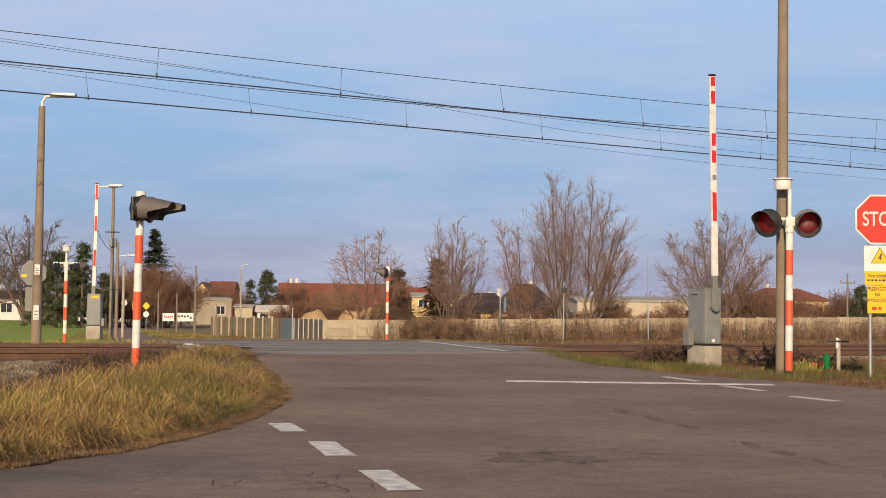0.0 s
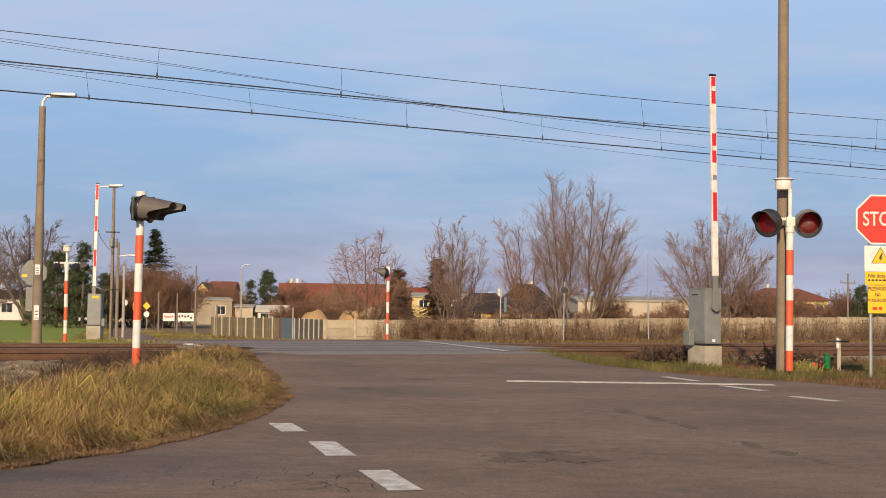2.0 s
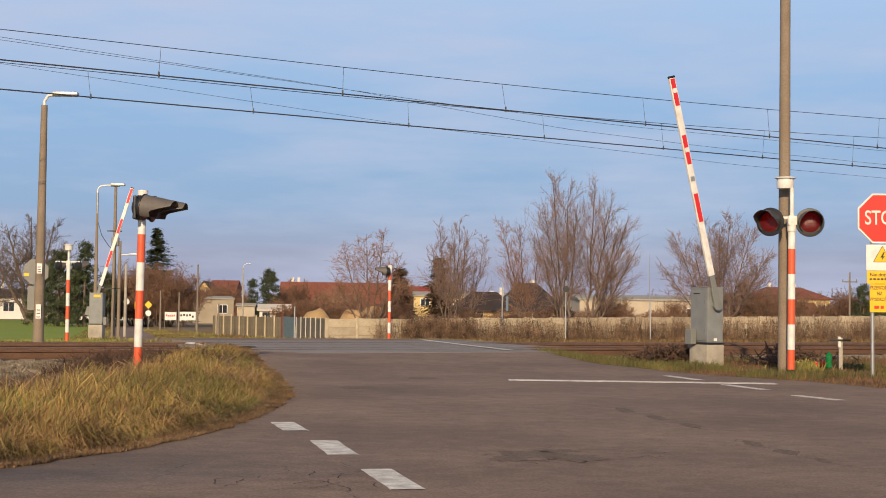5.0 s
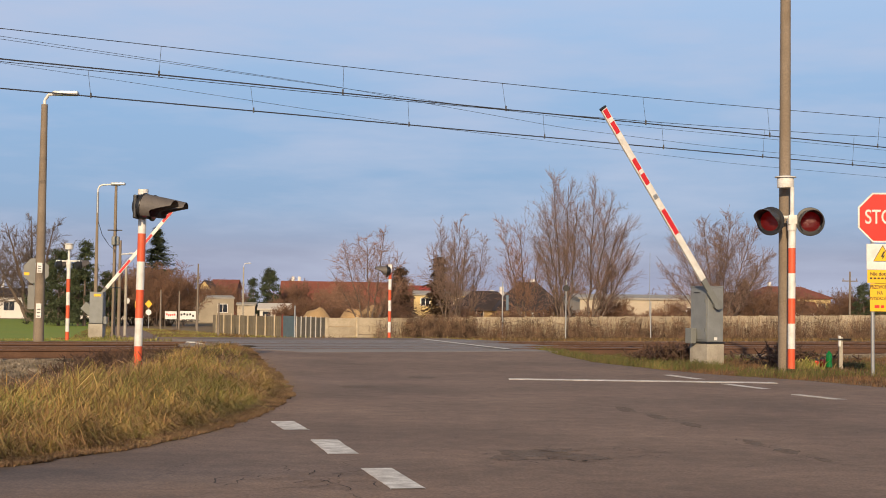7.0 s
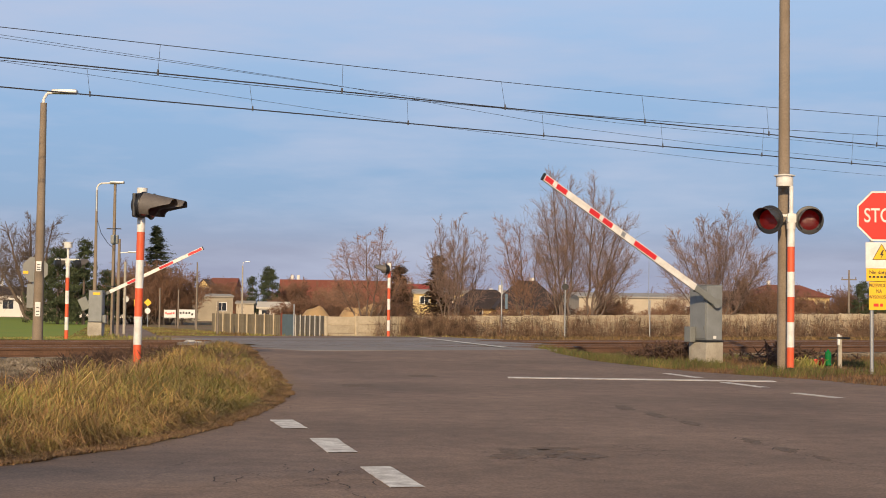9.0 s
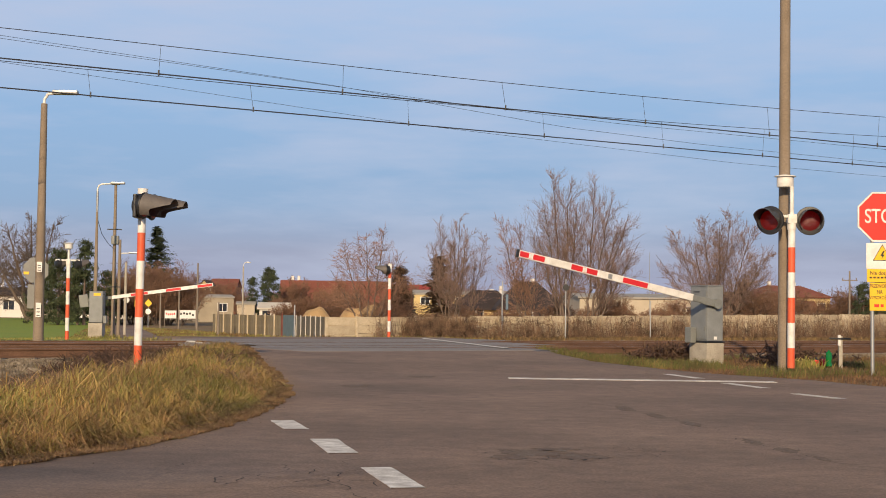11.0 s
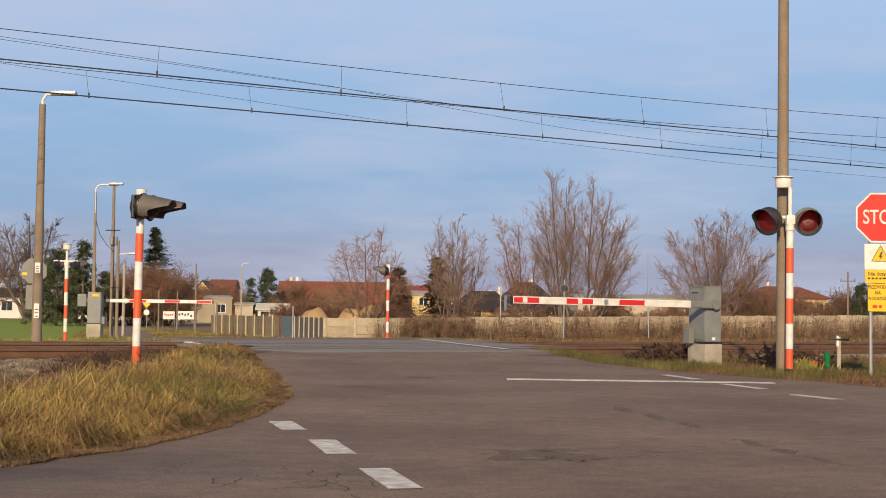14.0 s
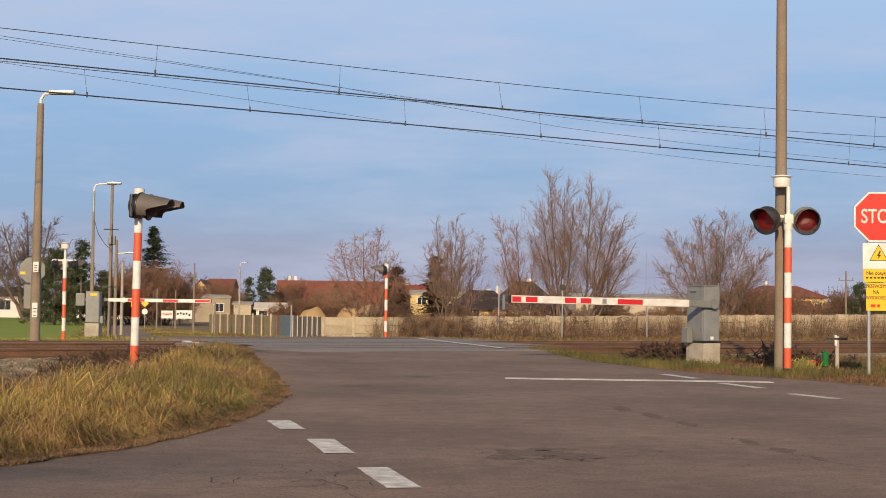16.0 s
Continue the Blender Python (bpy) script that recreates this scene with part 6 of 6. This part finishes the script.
def plant():
    willow = "tall leafless tree with fine reddish-brown twigs"
    grown_tree(pose(9.1, 115, -1.0), ((-1.1, 12.1), (0.1, 11.3), (0.8, 10.0), (-2.3, 8.2), (-1.8, 9.9)), 34, 9, 0.12, "twig", willow, 11, 0.34, 34)
    grown_tree(pose(10.7, 116, -1.0), ((0.6, 11.6), (1.7, 10.4), (3.1, 9.2), (3.8, 7.1), (2.3, 8.2)), 34, 9, 0.12, "twig", willow, 12, 0.34, 34)
    grown_tree(pose(6.3, 117, -1.0), ((-0.7, 8.5), (-2.0, 8.8), (-1.8, 6.2), (0.9, 6.8)), 22, 9, 0.07, "twig_red", "smaller leafless tree with reddish twigs", 13, 0.32, 34)
    grown_tree(pose(-5.3, 110, -1.0), ((-2.0, 6.5), (-0.3, 7.3), (1.0, 7.4), (2.3, 6.0), (2.8, 4.6), (-2.8, 4.6)), 24, 9, 0.08, "twig_red", "spreading leafless tree with drooping red-brown twigs", 14, 0.40, 44, -0.02)
    grown_tree(pose(0.3, 115, -1.0), ((-0.7, 8.5), (-1.3, 6.9), (0.2, 6.6)), 26, 8, 0.06, "twig", "slim leafless tree behind the wall", 15, 0.27, 32)
    grown_tree(pose(0.9, 114.5, -1.0), ((0.2, 8.7), (0.8, 8.0), (0.6, 6.4), (-0.2, 7.4)), 26, 8, 0.06, "twig", "slim leafless tree behind the wall", 16, 0.28, 32)
    grown_tree(pose(1.9, 116, -1.0), ((1.1, 7.5), (0.4, 5.8)), 22, 8, 0.05, "twig", "slim leafless tree behind the wall", 17, 0.26, 32)
    grown_tree(pose(21.3, 120, -1.0), ((-1.4, 9.3), (-3.4, 8.5), (-4.6, 6.4), (0.9, 9.5), (2.9, 8.9), (4.5, 7.3), (0.0, 8.8), (-2.3, 7.4), (3.6, 6.2)), 28, 10, 0.08, "twig", "broad leafless tree with many thin stems", 18, 0.36, 38, fat=1.25)
    grown_tree(pose(-53.2, 200, -1.5), ((-6.0, 10.0), (-3.5, 12.8), (-0.5, 13.8), (2.6, 13.0), (5.2, 10.6), (6.4, 7.8), (0.8, 11.5)), 24, 12, 0.40, "bark", "broad old leafless tree with a round crown", 19, 0.38, 46, 0.02, fat=2.2)
    grown_tree(pose(-61.5, 204, -1.5), ((-4.0, 11.6), (-0.5, 13.0), (3.0, 11.4), (5.0, 8.4)), 22, 10, 0.36, "bark", "broad old leafless tree with a round crown", 20, 0.38, 46, 0.02, fat=2.2)
    conifer(pose(-32.0, 172, -1.4), 10.9, 5.0, M["needle_dark"], "dark green spruce above brown bushes", 21)
    for x, y, h, r, sd in ((-37.9, 152, 7.6, 1.9, 24), (-40.0, 154, 5.6, 1.7, 25), (-34.9, 150, 8.2, 1.6, 26), (-36.2, 153, 6.6, 1.6, 32), (-33.0, 152, 5.7, 1.3, 34), (-26.3, 232, 8.1, 2.1, 22), (-28.8, 233, 7.2, 1.0, 23),
                           (54.3, 200, 6.2, 1.9, 28), (57.2, 203, 7.1, 2.3, 29), (59.6, 204, 6.2, 2.0, 30)):
        pine(pose(x, y, level(x, y)), h, r, M["needle_dark"], "dark green conifer among the far houses", sd)
    for x, y, h, r, sd in ((-0.4, 121, 6.1, 2.0, 27), (-3.4, 119, 5.2, 1.4, 35), (24.0, 124, 4.4, 1.6, 31)):
        conifer(pose(x, y, level(x, y)), h, r, M["needle_brown"], "browned conifer among bare trees", sd)
    bush = bare_tree(pose(-32.8, 165, -1.4), 6.6, 10, 0.5, (11, 9, 5), 0.03, 0.10, 40, 0.05, "twig_bush", "dense leafless red-brown bush", 40, "bare_bush", "bare bushes", 2.6)
    other = bare_tree(pose(-29.6, 163, -1.4), 5.6, 10, 0.55, (11, 9, 5), 0.03, 0.11, 42, 0.05, "twig_bush", "dense leafless red-brown bush", 41, "bare_bush", "bare bushes", 2.6)
    rr = np.random.default_rng(5)
    spots = [(-4.9, 113, 0.42), (-3.4, 114, 0.5), (1.8, 117, 0.5), (12.5, 118, 0.55), (8.6, 119, 0.5), (24.4, 121, 0.75), (20.4, 122, 0.6), (26.5, 124, 0.6),
             (14.6, 120, 0.45), (17.5, 121, 0.4)]
    for i in range(46):
        y = rr.uniform(205, 330)
        spots.append((rr.uniform(-0.24, 0.30) * y, y, rr.uniform(0.7, 1.25)))
    for i in range(40):
        y = rr.uniform(140, 200)
        spots.append(((rr.uniform(0.0, 0.19) if i % 5 else rr.uniform(-0.11, -0.08)) * y, y, rr.uniform(0.36, 0.58)))
    for i in range(5):
        spots.append((rr.uniform(-35, -27.5), rr.uniform(158, 168), rr.uniform(0.75, 1.0)))
    spots += [(-33.0, 164, 1.3), (-31.2, 163, 1.4), (-29.0, 163, 1.3), (-27.7, 163, 0.95), (52.6, 205, 1.0), (50.4, 206, 0.9), (55.5, 206, 0.9), (-24.5, 240, 1.2), (-22.6, 242, 1.15), (-43, 260, 1.3), (-38, 262, 1.4)]
    spots += [(-15.5 + 1.25 * i, 150 + (i % 3), 0.52 + 0.08 * (i % 2)) for i in range(8)]
    for i, (x, y, s) in enumerate(spots):
        copy_thing(bush if i % 2 else other, pose(x, y, level(x, y), 0, 0, rr.uniform(0, 360)) @ Matrix.Diagonal((s * rr.uniform(0.9, 1.4), s, s * rr.uniform(0.8, 1.1), 1)))


def crossing_deck():
    """Slabs laid flush with the rails where the road crosses."""
    deck = thing("crossing_deck", pose(0, 0, 0), "flush grey slabs between the rails of the crossing", "crossing deck", kind="structure")
    for p0, p1 in ((-2.9, -0.85), (-0.66, 0.66), (0.85, 3.15), (3.34, 4.66), (4.85, 7.0)):
        q = -14.0
        while q < 12:
            x, y = along(q + 0.75, (p0 + p1) / 2)
            if road_left(y) + 0.1 < x < road_right(y) - 0.1:
                bm = bmesh.new()
                c = along(q + 0.75, (p0 + p1) / 2)
                add_box(bm, 0, 0, 0, 1.485, p1 - p0, 0.06, 0.006)
                bmesh.ops.transform(bm, matrix=pose(c[0], c[1], 0.083, 0, 0, 33.0), verts=bm.verts)
                part("deck_slab", bm, M["slab"], deck)
            q += 1.5


def cracks():
    """Open cracks that wander over the asphalt."""
    rr = np.random.default_rng(3)
    verts, faces = [], []
    starts = [(rr.uniform(-2.5, 4), rr.uniform(7.5, 14), rr.uniform(0, 3.1), int(rr.uniform(3, 8)), rr.uniform(0.002, 0.004)) for _ in range(34)]
    for _ in range(46):                                    # the broken place: short cracks round bare stones
        t, f = rr.uniform(0, 6.28), rr.uniform(0.3, 1.0)
        starts.append((0.72 + 0.48 * f * math.cos(t), 10.6 + 0.62 * f * math.sin(t), rr.normal(0.0, 0.5), int(rr.uniform(3, 7)), rr.uniform(0.003, 0.007)))
    for x0, y0, x1, y1 in ((1.30, 11.5, 1.46, 10.75), (1.72, 16.4, 2.3, 13.3), (2.3, 12.3, 2.62, 10.4)):      # an old seam
        for f in np.linspace(0, 1, 16):
            for _k in range(2):
                starts.append((x0 + (x1 - x0) * f + rr.normal(0, 0.03), y0 + (y1 - y0) * f, math.atan2(y1 - y0, x1 - x0) + rr.normal(0, 0.5), 4, rr.uniform(0.002, 0.0055)))
    for _ in range(16):                                    # a branching net near the dashes
        starts.append((rr.uniform(-1.3, -0.2), rr.uniform(8.3, 9.6), rr.choice((0.2, 1.4, 2.6)) + rr.normal(0, 0.3), int(rr.uniform(6, 14)), rr.uniform(0.003, 0.006)))
    for x, y, a, n, w in starts:
        x, y = float(x), float(y)
        last = None
        for i in range(n):
            a += rr.normal(0, 0.55)
            x, y = x + 0.06 * math.cos(a), y + 0.07 * math.sin(a)
            if not inside_road(x, y, -0.2):
                break
            ww = w * rr.uniform(0.3, 1.2) * (1.0 if 0 < i < n - 1 else 0.2)
            k = len(verts)
            verts += [(x - ww * math.sin(a), y + ww * math.cos(a), level(x, y) + 0.0085), (x + ww * math.sin(a), y - ww * math.cos(a), level(x, y) + 0.0085)]
            if last is not None:
                faces.append((last, last + 1, k + 1, k))
            last = k
    tagged(raw("asphalt_crack", verts, faces, M["crack"]), "dark open cracks wandering over the asphalt", "crack", kind="stuff")


def worn_patch(x, y, a, b, seed):
    """A ravelled patch where the asphalt's top layer has worn away: bare coarse stones with a ragged outline."""
    rr = np.random.default_rng(seed)
    verts, faces, k, rings = [(x, y, level(x, y) + 0.0095)], [], 40, 4
    for j in range(1, rings + 1):
        for i in range(k):
            t = 2 * math.pi * i / k
            f = j / rings * (1 + 0.55 * noise.noise((math.cos(t) * 2.2 + seed * 5, math.sin(t) * 2.2, seed)) * j / rings)
            px, py = x + a * f * math.cos(t), y + b * f * math.sin(t)
            verts.append((px, py, level(px, py) + (0.0095 if j < rings else 0.004)))
    for i in range(k):
        faces.append((0, 1 + i, 1 + (i + 1) % k))
        for j in range(rings - 1):
            faces.append((1 + j * k + i, 1 + (j + 1) * k + i, 1 + (j + 1) * k + (i + 1) % k, 1 + j * k + (i + 1) % k))
    ob = tagged(raw("worn_patch", verts, faces, M["ravel"]), "ravelled dark patch in the old asphalt", "asphalt patch", "asphalt patches")
    for _ in range(int(420 * a * b)):
        t, f = rr.uniform(0, 6.28), math.sqrt(rr.uniform(0, 1.3))
        GRIT.append((x + a * f * math.cos(t), y + b * f * math.sin(t), rr.uniform(0.003, 0.007)))


def grit():
    """Loose chips on the road, thickest round the worn patches and along the verge."""
    rr = np.random.default_rng(9)
    for _ in range(420):
        y = rr.uniform(9.5, 30)
        GRIT.append((road_left(y) + abs(rr.normal(0, 0.16)), y, rr.uniform(0.003, 0.007)))
        GRIT.append((rr.uniform(-2, 5), rr.uniform(8, 24), rr.uniform(0.002, 0.005)))
    verts, faces = [], []
    for x, y, s in GRIT:
        if not inside_road(x, y):
            continue
        z, k, t = level(x, y) + 0.007, len(verts), rr.uniform(0, 6.28)
        for i in range(3):
            verts.append((x + s * math.cos(t + 2.1 * i), y + s * math.sin(t + 2.1 * i), z))
        verts.append((x, y, z + s * 0.8))
        faces += [(k, k + 1, k + 3), (k + 1, k + 2, k + 3), (k + 2, k, k + 3)]
    tagged(raw("road_grit", verts, faces, M["stone"]), "loose pale chips of stone on the asphalt", "grit", kind="stuff")


def far_verges():
    """Sunlit rough grass on both sides of the far road."""
    n = 26000
    y = 56 + 90 * rng.random(n) ** 1.2
    right = np.array([road_right(b) for b in y]) + rng.uniform(0.1, 9.0, n)
    left = np.array([road_left(b) for b in y]) - rng.uniform(0.1, 2.2, n)
    x = np.where(rng.random(n) < 0.75, right, left)
    ok = x < -6.4 - 0.426 * (y - 90.9) - 0.3
    ok |= y < 88
    ok &= np.array([off_track(a, b) > 10 for a, b in zip(x, y)])
    x, y = x[ok], y[ok]
    z = np.array([land(a, b) for a, b in zip(x, y)]) - 0.04
    pick = np.array([noise.noise((a * 0.4, b * 0.15, 3)) for a, b in zip(x, y)]) > 0.0
    for sel, mat, label in ((pick, "sward", "green rough grass beside the far road"), (~pick, "straw_low", "dry rough grass beside the far road")):
        m = int(sel.sum())
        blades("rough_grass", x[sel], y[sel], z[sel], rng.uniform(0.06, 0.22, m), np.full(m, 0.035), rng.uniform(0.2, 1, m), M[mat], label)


M["slab"] = material("worn_deck_slab", (0.24, 0.215, 0.20), 0.85, vary=0.15, scale=1.5, fine=60, bump=0.2, piece=0.06)
M["crack"] = material("crack_shadow", (0.05, 0.038, 0.031), 0.95, vary=0.3, bump=0.2)
M["ravel"] = material("ravelled_asphalt", (0.125, 0.082, 0.057), 0.95, vary=0.45, scale=6, fine=45, bump=0.9, other=(0.15, 0.115, 0.092))
GRIT = []
make_wall()
make_fence()
crossing_deck()
left_verge()
tufts("grass_tussocks", 1400, "straw", 0.44, "arching tussocks of dry straw-coloured grass")
tufts("grass_tussocks", 1300, "litter", 0.36, "brown withered grass tussocks")
tufts("grass_tussocks", 1250, "sward", 0.38, "green grass tussocks among the straw")
right_verge()
ballast()
wall_growth()
meadow()
garden_wall()
plant()
cracks()
for wx, wy, wa, wb, ws in ((1.85, 15.7, 0.10, 0.4, 11), (2.03, 14.7, 0.08, 0.4, 12), (2.2, 13.7, 0.09, 0.35, 13), (2.38, 11.9, 0.07, 0.28, 14), (2.49, 11.2, 0.08, 0.25, 15), (2.6, 10.6, 0.05, 0.2, 16),
                           (0.62, 10.75, 0.26, 0.30, 1), (0.92, 10.5, 0.22, 0.2, 6), (0.45, 10.4, 0.14, 0.2, 7), (0.8, 11.0, 0.2, 0.16, 8), (-0.3, 22.3, 0.24, 0.35, 2), (-1.05, 19.4, 0.26, 0.4, 3)):
    worn_patch(wx, wy, wa, wb, ws)
grit()
far_verges()


# ---- what moves ----
NEAR_SWING = ((0, 1.5), (3.3, 1.5), (3.5, 2.1), (3.8, 4.75), (4.2, 7.75), (6.3, 28), (7, 36), (8, 47.6), (9, 59.75), (11.3, 81.5), (11.6, 84), (12, 87), (12.2, 88.3), (12.5, 89.6), (16, 89.6))
FAR_SWING = ((0, 0.6), (3.3, 0.6), (3.5, 0.8), (3.8, 3.6), (4.2, 8.2), (6.3, 31), (7, 39.5), (8, 51.5), (9, 64), (11.3, 84), (11.6, 86), (12, 88.5), (12.2, 89.3), (12.5, 90), (16, 90))


def motions():
    for boom, pivot, swing in ((near_boom, NEAR_PIVOT, NEAR_SWING), (far_boom, FAR_PIVOT, FAR_SWING)):
        walk(boom, [(t, Matrix.Translation(pivot) @ Matrix.Rotation(radians(-90 - a), 4, "Y")) for t, a in swing])


motions()
